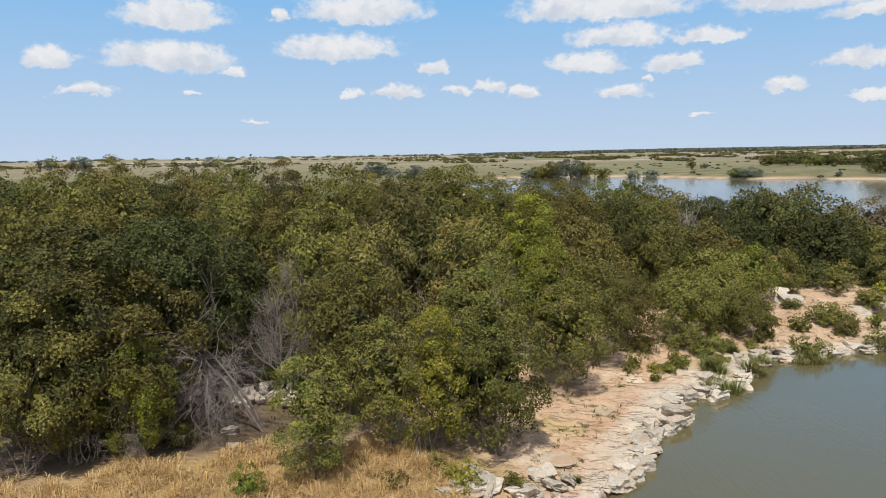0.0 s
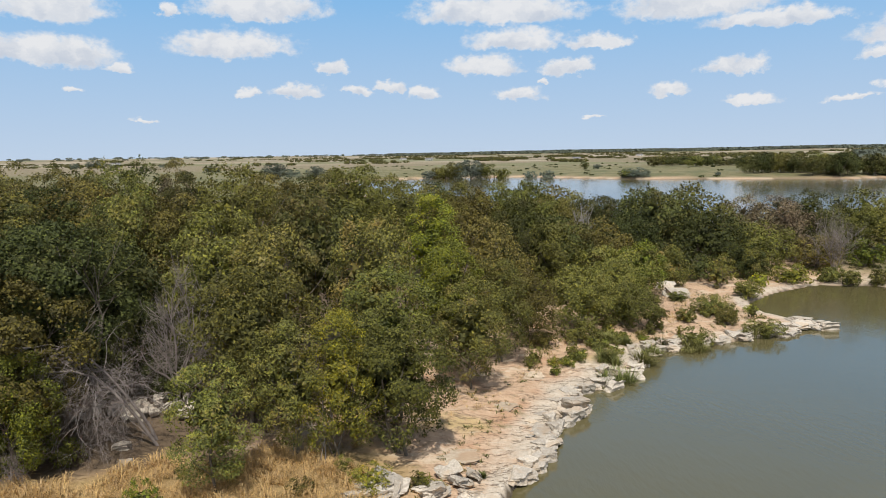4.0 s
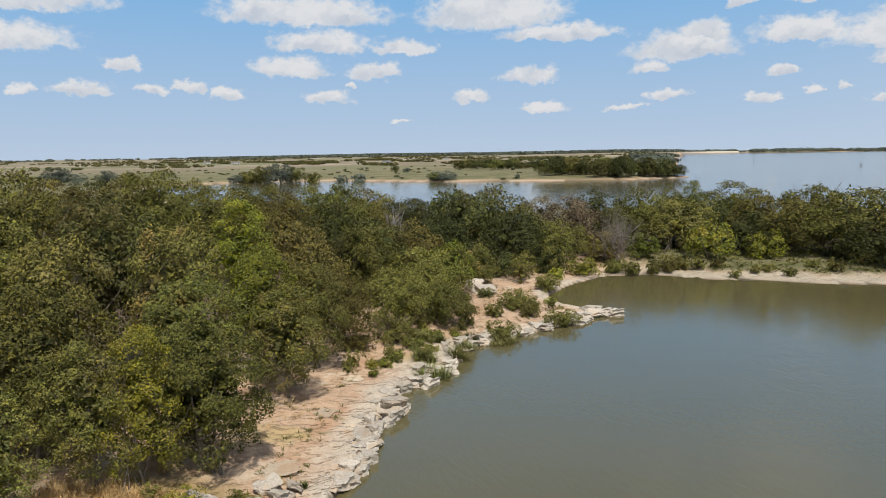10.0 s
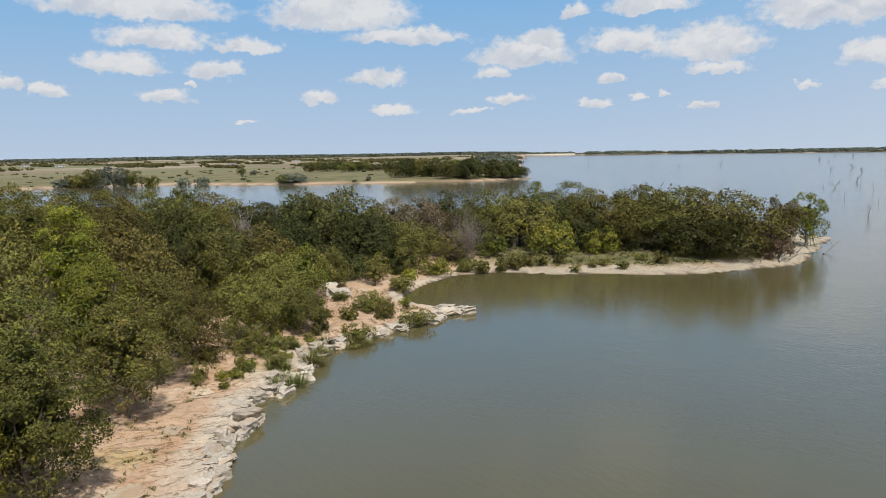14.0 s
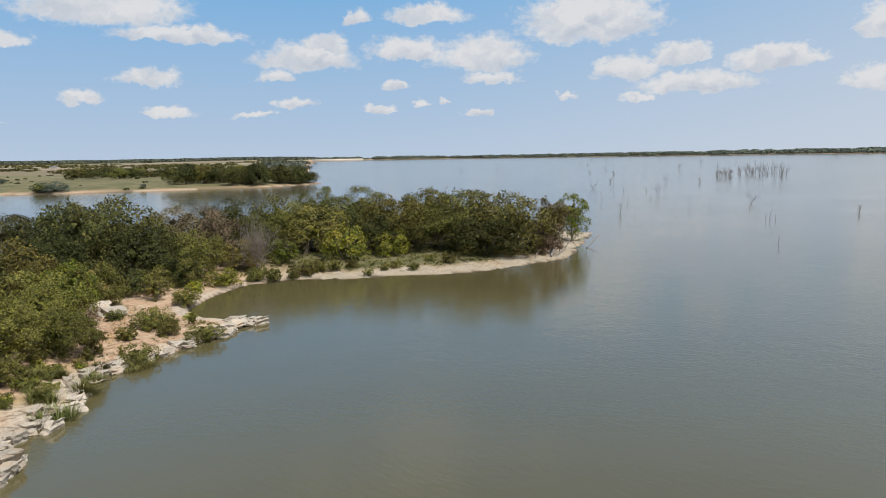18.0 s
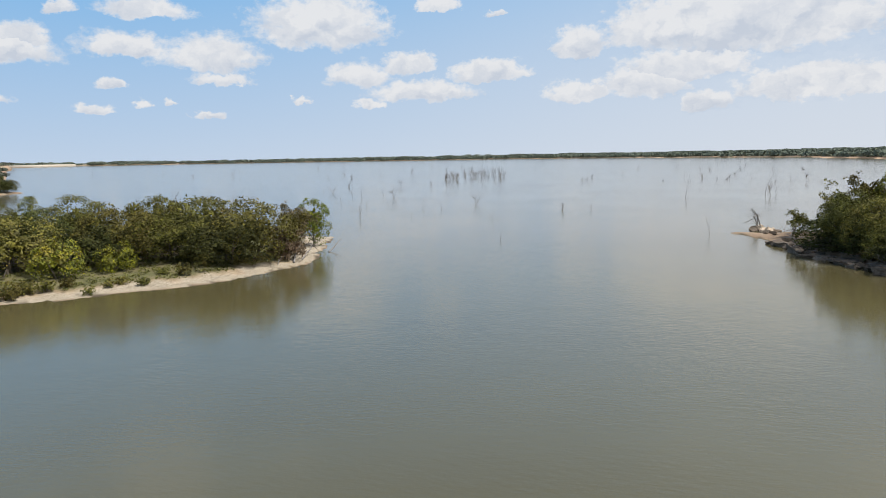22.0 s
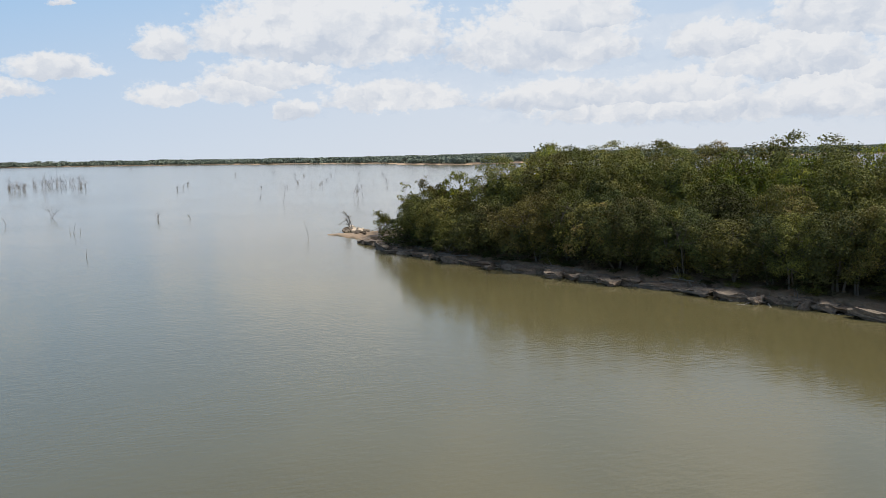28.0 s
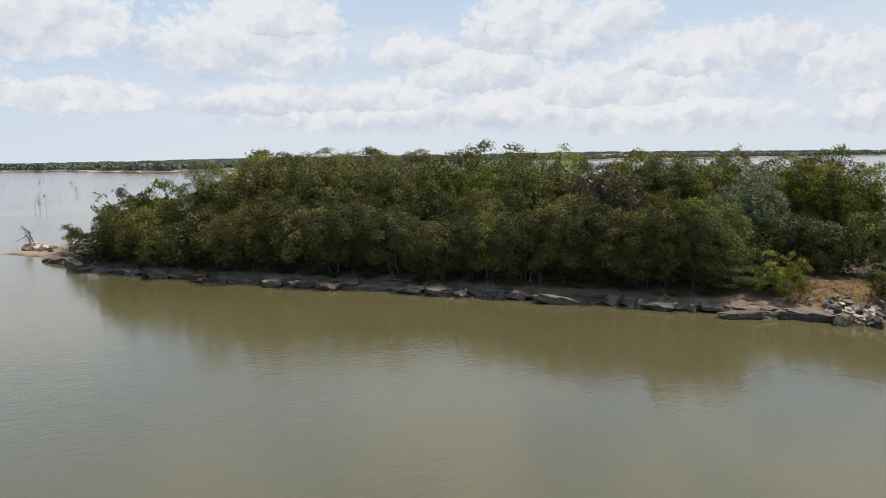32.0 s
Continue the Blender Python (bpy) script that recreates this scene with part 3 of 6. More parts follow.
def boughs(rng, count, middle, half, low, high, per, belly, full=0.0):
    """Boughs spread evenly over an ellipsoid, and the leafy sprays on each: places, the ways they face and their radii."""
    sprays, ways, radii = [], [], []
    spin = rng.uniform(0, 6.28)
    for q in range(count):
        u = low + (high - low) * (q + rng.uniform(0.1, 0.9)) / count
        th = spin + q * 2.39996 + rng.normal(0, 0.25)
        ring = math.sqrt(max(0.03, 1 - abs(u) ** 2.4)) * belly(u)
        out = np.array([math.cos(th) * ring, math.sin(th) * ring, u])
        depth = rng.uniform(0.58 + 0.16 * full, 1.02 - 0.06 * full)
        centre = middle + out * half * depth
        big = rng.uniform(0.12, 0.19)
        face = out / np.linalg.norm(out)
        for _ in range(per):
            w = rng.normal(0, 1, 3) + face * 0.9 + [0, 0, 0.9]
            w /= np.linalg.norm(w)
            sprays.append(centre + w * big * rng.uniform(0.75, 1.1) * [1, 1, 0.85])
            tilt = w * 0.7 + face * 0.4 + [0, 0, 0.12]
            ways.append(tilt / np.linalg.norm(tilt))
            radii.append(rng.uniform(0.045 + 0.02 * full, 0.09 + 0.035 * full))
    return np.array(sprays), np.array(ways), np.array(radii)


MESHES = {}
ASPECTS = (0.65, 0.9, 1.2, 1.6, 2.2)


def blades(rng, count, high, spread, wide, arch):
    """Upright arching blades from one root, two quads each."""
    th = rng.uniform(0, 2 * np.pi, count)
    way = np.stack([np.cos(th), np.sin(th)], -1)
    foot = way * (spread * 0.35 * rng.random(count))[:, None]
    h = high * rng.uniform(0.5, 1.0, count)
    lean = spread * rng.uniform(0.2, 1.0, count)
    across = np.stack([-np.sin(th), np.cos(th), 0 * th], -1) * wide
    rows = []
    for f, w in ((0.0, 0.8), (0.6, 1.0), (1.0, 0.15)):
        c = np.concatenate([foot + way * (lean * f * f)[:, None], (h * (f - arch * f ** 3))[:, None]], -1)
        rows += [c - across * w, c + across * w]
    v = np.stack(rows, 1).reshape(-1, 3)
    base = np.arange(count)[:, None] * 6
    return v, np.concatenate([base + [0, 1, 3, 2], base + [2, 3, 5, 4]], 1).reshape(-1, 4)


def tree_meshes(shape, variant, fine, aspect):
    """Trunk and crown of a tree 1 m wide and aspect m high, later scaled; built once per variant."""
    key = (shape, variant, fine, aspect)
    if key in MESHES:
        return MESHES[key]
    rng = np.random.default_rng(hash_of(shape) + 17 * variant + 1000 * fine + int(aspect * 100))
    wood, ends = [], []
    count, size = {3: (18500, 0.0158), 2: (10000, 0.0185), 1: (4000, 0.027), 0: (1000, 0.056)}[fine]
    count = int(count * (0.5 + 0.5 * aspect))
    per = {3: 12, 2: 10, 1: 7, 0: 5}[fine]
    deep = 2 if fine > 2 or shape == "high" else 1
    if shape in ("round", "tall", "high"):
        for q in range(rng.integers(1, 4)):
            limb(rng, (0.05 * q, 0.03 * q, -0.03), (*rng.normal(0, 0.2, 2), 1), 0.62 * aspect, 0.017, deep, wood, ends, 0.3, 0.2, (3, 6))
        low, high, belly = -0.95, 0.97, lambda u: 1.0 - 0.2 * max(u, 0)
        if shape == "tall":
            belly = lambda u: 1.0 - 0.5 * max(u + 0.3, 0)
        if shape == "high":
            # bare stems below, the crown spreads over the bank
            low = -0.72
        middle = np.array([0, 0, 0.5 * aspect])
        sprays, ways, radii = boughs(rng, int(10 + 8 * aspect + (6 if fine < 3 else 0)), middle, np.array([0.4, 0.4, 0.45 * aspect]), low, high, per, belly, 0.35 if fine > 2 else 1.0)
        lower = middle
    elif shape == "open":
        # leaning trunks with leaf clusters on the ends of bare limbs
        for q in range(3):
            limb(rng, (0.05 * q, 0, -0.03), (*rng.normal(0, 0.3, 2), 1), 0.62 * aspect, 0.018, 2, wood, ends, 0.4, 0.12, (3, 5))
        tips = np.array(ends)
        tips = tips[tips[:, 2] > 0.42 * aspect]
        tips = tips[rng.choice(len(tips), min(26, len(tips)), replace=False)]
        sprays = np.repeat(tips, 5, 0) + rng.normal(0, 0.07, (5 * len(tips), 3)) * [1, 1, 0.7]
        ways = rng.normal(0, 0.4, sprays.shape) + [0, 0, 1]
        ways /= np.linalg.norm(ways, axis=1, keepdims=True)
        radii = rng.uniform(0.045, 0.085, len(sprays))
        lower, count = tips.mean(0), int(count * 0.8)
    else:
        # bush: leaves down to the ground
        for q in range(4):
            limb(rng, (0.06 * math.cos(q * 1.6), 0.06 * math.sin(q * 1.6), -0.03), (*rng.normal(0, 0.45, 2), 1), 0.6 * aspect, 0.012, 1, wood, ends, 0.35, 0.1)
        sprays, ways, radii = boughs(rng, 15, np.array([0, 0, 0.36 * aspect]), np.array([0.38, 0.38, 0.5 * aspect]), -0.7, 0.95, per, lambda u: 1.0, 1.0)
        lower = np.array([0, 0, 0.3 * aspect])
        count, size = int(count * 0.55), size * 1.25
    verts, faces = leaves(rng, sprays, ways, radii, count, size, lower)
    verts[:, 2] = np.maximum(verts[:, 2], 0.02)
    tall = aspect / np.quantile(verts[:, 2], 0.99)
    wide = 0.5 / np.quantile(np.hypot(verts[:, 0], verts[:, 1]), 0.94)
    verts = verts * [wide, wide, tall]
    wv, wf = joined(wood)
    crown = mesh_object("crown", verts, faces, LEAF["green"])
    trunk = mesh_object("trunk", wv * [wide, wide, tall], wf, BARK, smooth=True)
    MESHES[key] = (trunk.data, crown.data)
    for ob in (trunk, crown):
        bpy.data.objects.remove(ob)
    return MESHES[key]


def hash_of(text):
    return sum(ord(c) * (i + 3) for i, c in enumerate(text))


WORDS = {"green": "mid-green leafy", "bright": "fresh light green leafy", "dark": "dark green dense", "olive": "dull olive green", "yellow": "yellow-green leafy",
         "brown": "grey-brown half-bare", "silver": "silvery pale green", "far": "hazy distant green", "grass": "reedy green"}
serial = 0


def tree(x, y, top, width, tone="green", shape="round", where="in the lakeside woods", fine=None, name="tree", group="lakeside trees"):
    """A tree whose crown ends at height top above the lake and is width metres across."""
    global serial
    serial += 1
    base = ground_z(x, y)
    high = max(0.35, top - base)
    d = math.hypot(x, y)
    seen = 1224 * width / d
    fine = fine if fine is not None else 3 if seen > 200 else 2 if seen > 88 else 1 if seen > 34 else 0
    aspect = min(ASPECTS, key=lambda q: abs(math.log(q * width / high)))
    trunk, crown = tree_meshes(shape, serial % (3 if fine > 1 else 2), fine, aspect)
    root = new(name)
    root.location, root.rotation_euler = (x, y, base - 0.05), (0, 0, serial * 2.399)
    root.scale = (width, width, high / aspect)
    for kind, me in (("trunk", trunk), ("crown", crown)):
        ob = new(kind, me)
        ob.parent = root
        if kind == "crown":
            ob.material_slots[0].link = "OBJECT"
            ob.material_slots[0].material = LEAF[tone]
    size = "low" if high < 2.2 else "small" if high < 5 else "tall" if high > 9.5 else "medium"
    kind = "bush" if shape == "bush" else "tree"
    return tagged(root, f"{size} {WORDS[tone]} {kind} {where}", kind, group)


def bush(x, y, top, width, tone="green", where="on the lake bank", group="bank bushes"):
    if tone == "grass":
        return reeds(x, y, max(0.4, top - ground_z(x, y)), width)
    return tree(x, y, top, 0.82 * width, tone, "bush", where, None, "bush", group)


def reeds(x, y, high, width):
    """A clump of stiff green blades, several fans side by side."""
    global serial
    serial += 1
    rng = np.random.default_rng(serial)
    fans = []
    for _ in range(max(4, int(9 * width))):
        v, f = blades(rng, 55, high * rng.uniform(0.4, 0.85), 0.36 * high + 0.12, 0.018, 0.2)
        fans.append((v + [*rng.normal(0, 0.22 * width, 2), 0], f))
    v, f = joined(fans)
    ob = mesh_object("reed_clump", v, f, LEAF["grass"])
    ob.location = (x, y, ground_z(x, y) - 0.05)
    return tagged(ob, "clump of stiff green reeds on the rocky bank", "reeds", "reed clumps")


def dead_tree(x, y, high, width, seed, levels=3, mat=None, where="among the living trees", lean=0.12, radius=0.02, name="dead_tree", group="dead trees", base=None, real=False, stems=None, up=0.12, split=(4, 7), sides=5, label="bare grey dead tree with brittle branches"):
    rng = np.random.default_rng(900 + seed)
    wood, ends = [], []
    stems = stems or (1 if width < 0.5 * high else 2)
    for q in range(stems):
        limb(rng, (0.15 * q, 0.1 * q, -0.03), (*rng.normal(0, lean, 2), 1), 0.75 * high, radius if real else radius * high, levels, wood, ends, 0.4, up, split if levels > 1 else (1, 3), sides)
    v, f = joined(wood)
    if not real:
        v = v / [2 * np.quantile(np.hypot(v[:, 0], v[:, 1]), 0.98) / width + 1e-6, 2 * np.quantile(np.hypot(v[:, 0], v[:, 1]), 0.98) / width + 1e-6, v[:, 2].max() / high]
    else:
        v = v * [1, 1, high / v[:, 2].max()]
    z = ground_z(x, y) - 0.05 if base is None else base
    ob = mesh_object(name, v, f, mat or DEAD, smooth=True)
    ob.location = (x, y, z)
    return tagged(ob, f"{label} {where}", "dead tree", group)


def arching_tree(x, y, length, way, seed):
    """A dead tree bowed over to one side, its fine twigs hanging down."""
    rng = np.random.default_rng(seed)
    wood, ends = [], []
    way = np.array(way) / np.linalg.norm(way)
    path = [np.array([0.0, 0.0, -0.1])]
    for k in range(8):
        way = way + [-0.03, 0, 0.02 - 0.055 * k] + rng.normal(0, 0.07, 3)
        way /= np.linalg.norm(way)
        path.append(path[-1] + way * length / 8)
    wood.append(tube(path, np.linspace(0.085, 0.03, 9), 7))
    for k in range(26):
        at = path[int(rng.integers(3, 9))]
        turn = way * 0.5 + rng.normal(0, 0.7, 3)
        limb(rng, at, turn / np.linalg.norm(turn), length * rng.uniform(0.22, 0.5), 0.022, 2, wood, ends, 0.55, -0.13, (6, 10), 4)
    v, f = joined(wood)
    v[:, 2] = np.maximum(v[:, 2], -0.1)
    ob = mesh_object("dead_tree", v, f, TWIG, smooth=True)
    ob.location = (x, y, ground_z(x, y))
    return tagged(ob, "bare grey dead tree bowed over with drooping twigs", "dead tree", "dead trees")


def snag(x, y, high, width, seed):
    """A drowned trunk standing in the lake."""
    many = width > 0.45 * high
    d = math.hypot(x, y)
    thick = max(0.045, 0.00029 * d if d < 260 else 0.075 + 0.00011 * (d - 260))
    ob = dead_tree(x, y, high + 0.6, max(width, 2.5 * thick), 200 + seed, 2 if many else 1, WET, "standing in the lake", 0.1 if not many else 0.25, thick, "drowned_tree", "drowned trees", -0.6, True, sides=4)
    return tagged(ob, "thin bare drowned tree trunk standing in the lake", "dead tree")


def rock_mesh(seed, flat, mat, rough=0.16, cuts=4):
    """A broken limestone block about 1 m across: a cube cut finer, pushed about and chopped by planes."""
    rng = np.random.default_rng(seed)
    bm = bmesh.new()
    bmesh.ops.create_cube(bm, size=1.0)
    bmesh.ops.subdivide_edges(bm, edges=bm.edges[:], cuts=cuts, use_grid_fill=True)
    for _ in range(5):
        n = Vector(rng.normal(0, 1, 3))
        n.z *= 0.35
        n.normalize()
        reach = rng.uniform(0.36, 0.5)
        for v in bm.verts:
            over = v.co.dot(n) - reach
            if over > 0:
                v.co -= n * over
    shift = Vector(rng.uniform(0, 50, 3))
    for v in bm.verts:
        v.co += noise.noise_vector(v.co * 1.7 + shift) * rough * 1.1 + noise.noise_vector(v.co * 4.0 + shift) * rough * 0.6
        v.co.xy += noise.noise_vector(Vector((0, 0, v.co.z * 9)) + shift).xy * 0.09
        if v.co.z < 0.2:
            v.co.xy *= 1 - 0.16 * (0.2 - v.co.z)
        v.co.z *= flat
    me = bpy.data.meshes.new("rock")
    bm.to_mesh(me)
    bm.free()
    me.materials.append(mat)
    return me


SLABS = [rock_mesh(40 + i, 0.42, ROCK, 0.2, 5) for i in range(10)]
BLOCKS = [rock_mesh(60 + i, 0.75, ROCK) for i in range(6)]
TAN_SLABS = [rock_mesh(120 + i, 0.3, ROCK_TAN) for i in range(6)]
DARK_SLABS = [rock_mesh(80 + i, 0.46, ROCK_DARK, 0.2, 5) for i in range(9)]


def rock(me, x, y, z, size, turn=(0, 0, 0), label="pale grey limestone slab at the water's edge", group="shore rocks", name="limestone_slab"):
    ob = new(name, me)
    ob.location, ob.rotation_euler, ob.scale = (x, y, z), turn, size
    return tagged(ob, label, "rock", group)


def ledge(points, rng, meshes, gap, wide, high, rows, inset, label, group, z_at=0.12, ragged=0.28):
    """Slabs side by side along a shore, in rows that step back from the water."""
    for (ax, ay), (bx, by) in zip(points, points[1:]):
        length = math.hypot(bx - ax, by - ay)
        ux, uy = (bx - ax) / length, (by - ay) / length
        turn = math.atan2(uy, ux)
        for row in range(rows):
            s = rng.uniform(0, gap)
            while s < length:
                w = wide * rng.uniform(0.6 - 0.7 * (ragged - 0.28), 1.5 + ragged - 0.28)
                back = inset + row * wide * 0.75 + rng.normal(0, ragged)
                x, y = ax + ux * (s + w / 2) - uy * back, ay + uy * (s + w / 2) + ux * back
                tall = high * rng.uniform(0.5, 1.5)
                rock(meshes[rng.integers(len(meshes))], x, y, z_at + 0.12 * row + rng.normal(0, 0.05), (w * 1.15, wide * rng.uniform(0.7, 1.2), tall),
                     (rng.normal(0, 0.06), rng.normal(0, 0.06), turn + rng.normal(0, 0.25)), label, group)
                s += w * rng.uniform(0.75, 1.0) + gap * rng.random()

# ---- trees and bushes, place by place ----
tree(-17.3, 28.1, 9.7, 5.9, "olive")
tree(-14.8, 30.6, 10.2, 6.7, "olive")
tree(-17.2, 31.6, 12.1, 7.0, "dark")
tree(-20.1, 32.3, 12.7, 6.1, "olive")
tree(-14.0, 35.3, 12.0, 6.7, "dark")
tree(-13.4, 29.0, 7.4, 3.2, "bright")
tree(-5.6, 27.9, 6.9, 3.7, "green")
tree(-2.5, 30.9, 7.7, 4.2, "green")
tree(-0.5, 30.5, 8.2, 3.3, "yellow", "tall")
tree(2.0, 31.8, 7.7, 5.6, "green")
tree(-5.0, 34.6, 9.6, 5.3, "green")
tree(-7.5, 41.3, 12.0, 6.7, "olive")
tree(-4.6, 39.7, 11.1, 5.7, "olive")
tree(-1.9, 46.0, 12.9, 6.9, "dark")
tree(-8.4, 57.4, 14.4, 7.7, "olive")
tree(1.6, 42.0, 11.3, 5.6, "green")
tree(2.0, 36.9, 9.1, 5.6, "green")
tree(6.7, 51.6, 12.0, 5.1, "yellow", "tall")
tree(6.4, 43.5, 9.4, 4.7, "bright")
tree(7.3, 39.8, 7.7, 4.6, "green")
tree(10.2, 44.8, 8.0, 4.5, "green")
tree(11.4, 53.8, 9.8, 6.3, "olive")
tree(16.1, 64.0, 10.6, 6.4, "dark")
tree(22.0, 82.1, 11.4, 9.0, "green")
tree(13.2, 48.6, 6.4, 4.3, "olive")
tree(18.8, 62.2, 8.4, 6.9, "olive")
tree(18.3, 51.9, 6.0, 5.9, "olive")
tree(22.8, 55.5, 5.8, 5.4, "olive")
tree(27.2, 60.2, 6.8, 4.7, "bright")
tree(23.1, 53.2, 4.3, 5.2, "green")
tree(37.9, 79.4, 10.5, 11.7, "dark")
tree(33.6, 67.0, 5.4, 3.3, "green", "tall")
tree(25.1, 67.5, 6.9, 6.4, "olive")
tree(27.9, 87.7, 8.9, 7.3, "olive")
tree(14.7, 78.6, 10.7, 8.5, "olive")
tree(5.8, 71.8, 12.4, 7.0, "olive")
tree(1.2, 78.0, 13.9, 7.6, "olive")
tree(-1.4, 82.0, 13.5, 6.5, "green")
tree(-4.6, 69.8, 12.5, 6.8, "olive")
tree(-14.7, 64.3, 13.2, 5.2, "brown")
tree(-13.2, 50.3, 12.5, 5.5, "olive")
tree(-12.6, 40.1, 10.5, 6.0, "dark")
tree(-19.9, 56.6, 13.6, 6.9, "olive")
tree(-20.2, 67.0, 14.3, 6.8, "green")
tree(-23.5, 49.7, 14.0, 7.3, "olive")
tree(-25.9, 47.4, 13.5, 6.7, "olive")
tree(-29.7, 48.6, 13.4, 7.0, "dark")
tree(-22.3, 53.5, 13.1, 6.7, "dark")
tree(-9.6, 38.8, 5.1, 4.0, "dark")
tree(-13.8, 37.5, 8.4, 5.4, "dark")
tree(-9.9, 41.9, 7.5, 4.6, "dark")
tree(-16.4, 28.6, 10.5, 5.0, "dark")
tree(41.9, 81.9, 10.5, 13.6, "green")
tree(39.1, 87.7, 9.0, 10.2, "dark")
tree(36.2, 93.2, 8.8, 9.6, "dark")
tree(32.5, 99.9, 9.5, 10.2, "olive")
tree(28.9, 100.9, 10.1, 11.1, "olive")
tree(50.9, 82.6, 9.1, 8.2, "brown")
tree(55.7, 81.9, 8.8, 9.5, "brown")
tree(48.8, 75.6, 6.4, 8.6, "olive")
tree(61.2, 84.1, 9.4, 9.9, "dark")
tree(68.3, 81.1, 9.5, 11.2, "olive")
bush(61.7, 73.6, 4.3, 5.3, "bright")
tree(70.1, 76.8, 8.2, 12.1, "olive")
tree(74.9, 83.3, 9.7, 4.2, "green")
tree(78.6, 82.6, 10.5, 4.6, "green", "tall")
tree(81.4, 77.0, 10.3, 10.7, "olive")
bush(68.7, 68.4, 5.8, 8.1, "bright")
bush(74.6, 65.1, 4.9, 6.5, "yellow")
tree(78.9, 67.7, 8.7, 12.1, "olive")
tree(82.2, 63.8, 7.7, 12.2, "olive")
tree(91.1, 71.8, 9.6, 11.1, "olive")
tree(87.3, 60.1, 9.7, 14.6, "green")
tree(87.1, 53.1, 9.2, 13.0, "green")
tree(84.5, 55.3, 7.0, 12.9, "dark")
tree(99.1, 52.2, 7.9, 7.1, "brown", "open")
tree(107.7, 53.0, 8.3, 6.4, "bright")
tree(97.5, 50.9, 6.9, 6.4, "olive", "open")
bush(93.0, 50.8, 5.5, 6.8, "brown")
bush(91.7, 49.1, 4.7, 6.1, "brown")
tree(75.4, 77.4, 8.8, 10.3, "dark")
tree(63.1, 80.1, 7.3, 9.8, "green")
tree(56.3, 75.3, 4.6, 6.0, "olive")
tree(76.5, 69.0, 6.8, 9.9, "dark")
tree(41.7, 75.2, 7.7, 10.1, "dark")
tree(28.4, 61.2, 6.2, 4.4, "green")
tree(33.3, 66.1, 5.2, 4.0, "green", "tall")
tree(31.3, 73.6, 8.4, 8.5, "dark")
tree(25.7, 69.4, 8.0, 8.7, "olive")
tree(21.4, 66.6, 8.6, 7.4, "dark")
tree(24.0, 59.3, 6.4, 7.5, "olive")
bush(45.1, 70.8, 4.3, 5.4, "green")
tree(-40.4, 59.9, 14.3, 5.6, "olive")
tree(-37.7, 59.5, 14.6, 4.7, "green")
tree(-36.3, 63.9, 15.0, 5.2, "olive")
tree(-34.2, 65.6, 14.7, 5.5, "olive")
tree(-31.0, 65.2, 15.4, 5.6, "olive")
tree(-29.0, 65.7, 14.8, 6.1, "olive")
tree(-26.3, 70.9, 14.4, 5.0, "dark")
tree(-22.7, 68.9, 14.8, 5.1, "green")
tree(-19.8, 72.9, 14.9, 5.2, "dark")
tree(-16.6, 74.6, 14.9, 5.6, "olive")
tree(-32.8, 48.0, 13.8, 4.7, "olive")
tree(-35.3, 55.3, 13.3, 5.5, "olive")
tree(-29.8, 52.0, 14.0, 5.3, "olive")
tree(-27.1, 53.3, 14.1, 5.1, "dark")
tree(-26.0, 57.5, 14.4, 5.8, "olive")
tree(-23.5, 59.9, 14.2, 5.4, "olive")
tree(-21.4, 61.9, 13.6, 5.9, "dark")
tree(-17.2, 61.3, 13.4, 5.0, "olive")
tree(-13.3, 60.4, 13.8, 5.4, "dark")
tree(-26.9, 39.0, 12.8, 4.0, "olive")
tree(-24.5, 39.6, 12.4, 5.2, "olive")
tree(-23.2, 41.1, 13.1, 4.2, "olive")
tree(-20.2, 40.3, 12.3, 4.9, "olive")
tree(-17.8, 41.2, 12.5, 4.5, "dark")
tree(-14.7, 41.9, 12.5, 4.3, "dark")
tree(-14.8, 48.9, 12.7, 5.7, "green")
tree(-11.4, 49.6, 12.5, 5.3, "olive")
tree(-9.4, 87.4, 13.0, 7.8, "olive")
tree(-4.7, 81.9, 12.8, 7.5, "dark")
tree(-0.8, 82.4, 13.3, 6.5, "green")
tree(4.2, 84.7, 12.6, 8.2, "olive")
tree(9.9, 89.0, 11.5, 8.4, "olive")
tree(14.6, 87.4, 11.5, 7.3, "olive")
tree(-16.2, 94.9, 11.8, 9.5, "olive")
tree(-11.3, 91.6, 11.9, 7.5, "olive")
tree(-5.6, 96.3, 10.4, 7.7, "dark")
tree(0.3, 96.2, 10.6, 9.5, "dark")
tree(6.2, 96.2, 10.5, 8.3, "dark")
tree(12.6, 97.2, 11.0, 10.4, "dark")
tree(16.5, 90.9, 10.8, 8.0, "olive")
tree(21.4, 90.8, 11.0, 9.6, "olive")
WOODED_POINT = "on the rocky wooded point"
# tall crowns on the point take lighter, yellower tones for their sunlit tops
tree(125.4, -25.8, 5.1, 4.3, "olive", "open", WOODED_POINT)
tree(116.4, -29.1, 10.2, 8.5, "green", "open", WOODED_POINT)
tree(109.5, -31.8, 11.1, 8.1, "olive", "open", WOODED_POINT)
tree(106.4, -35.0, 12.3, 7.9, "yellow", "round", WOODED_POINT)
tree(99.8, -35.8, 10.3, 8.4, "green", "round", WOODED_POINT)
tree(101.7, -41.8, 13.4, 9.7, "green", "round", WOODED_POINT)
tree(101.5, -47.3, 15.6, 9.9, "bright", "round", WOODED_POINT)
tree(95.2, -41.9, 11.0, 9.2, "green", "round", WOODED_POINT)
tree(84.7, -43.1, 8.9, 7.6, "dark", "round", WOODED_POINT)
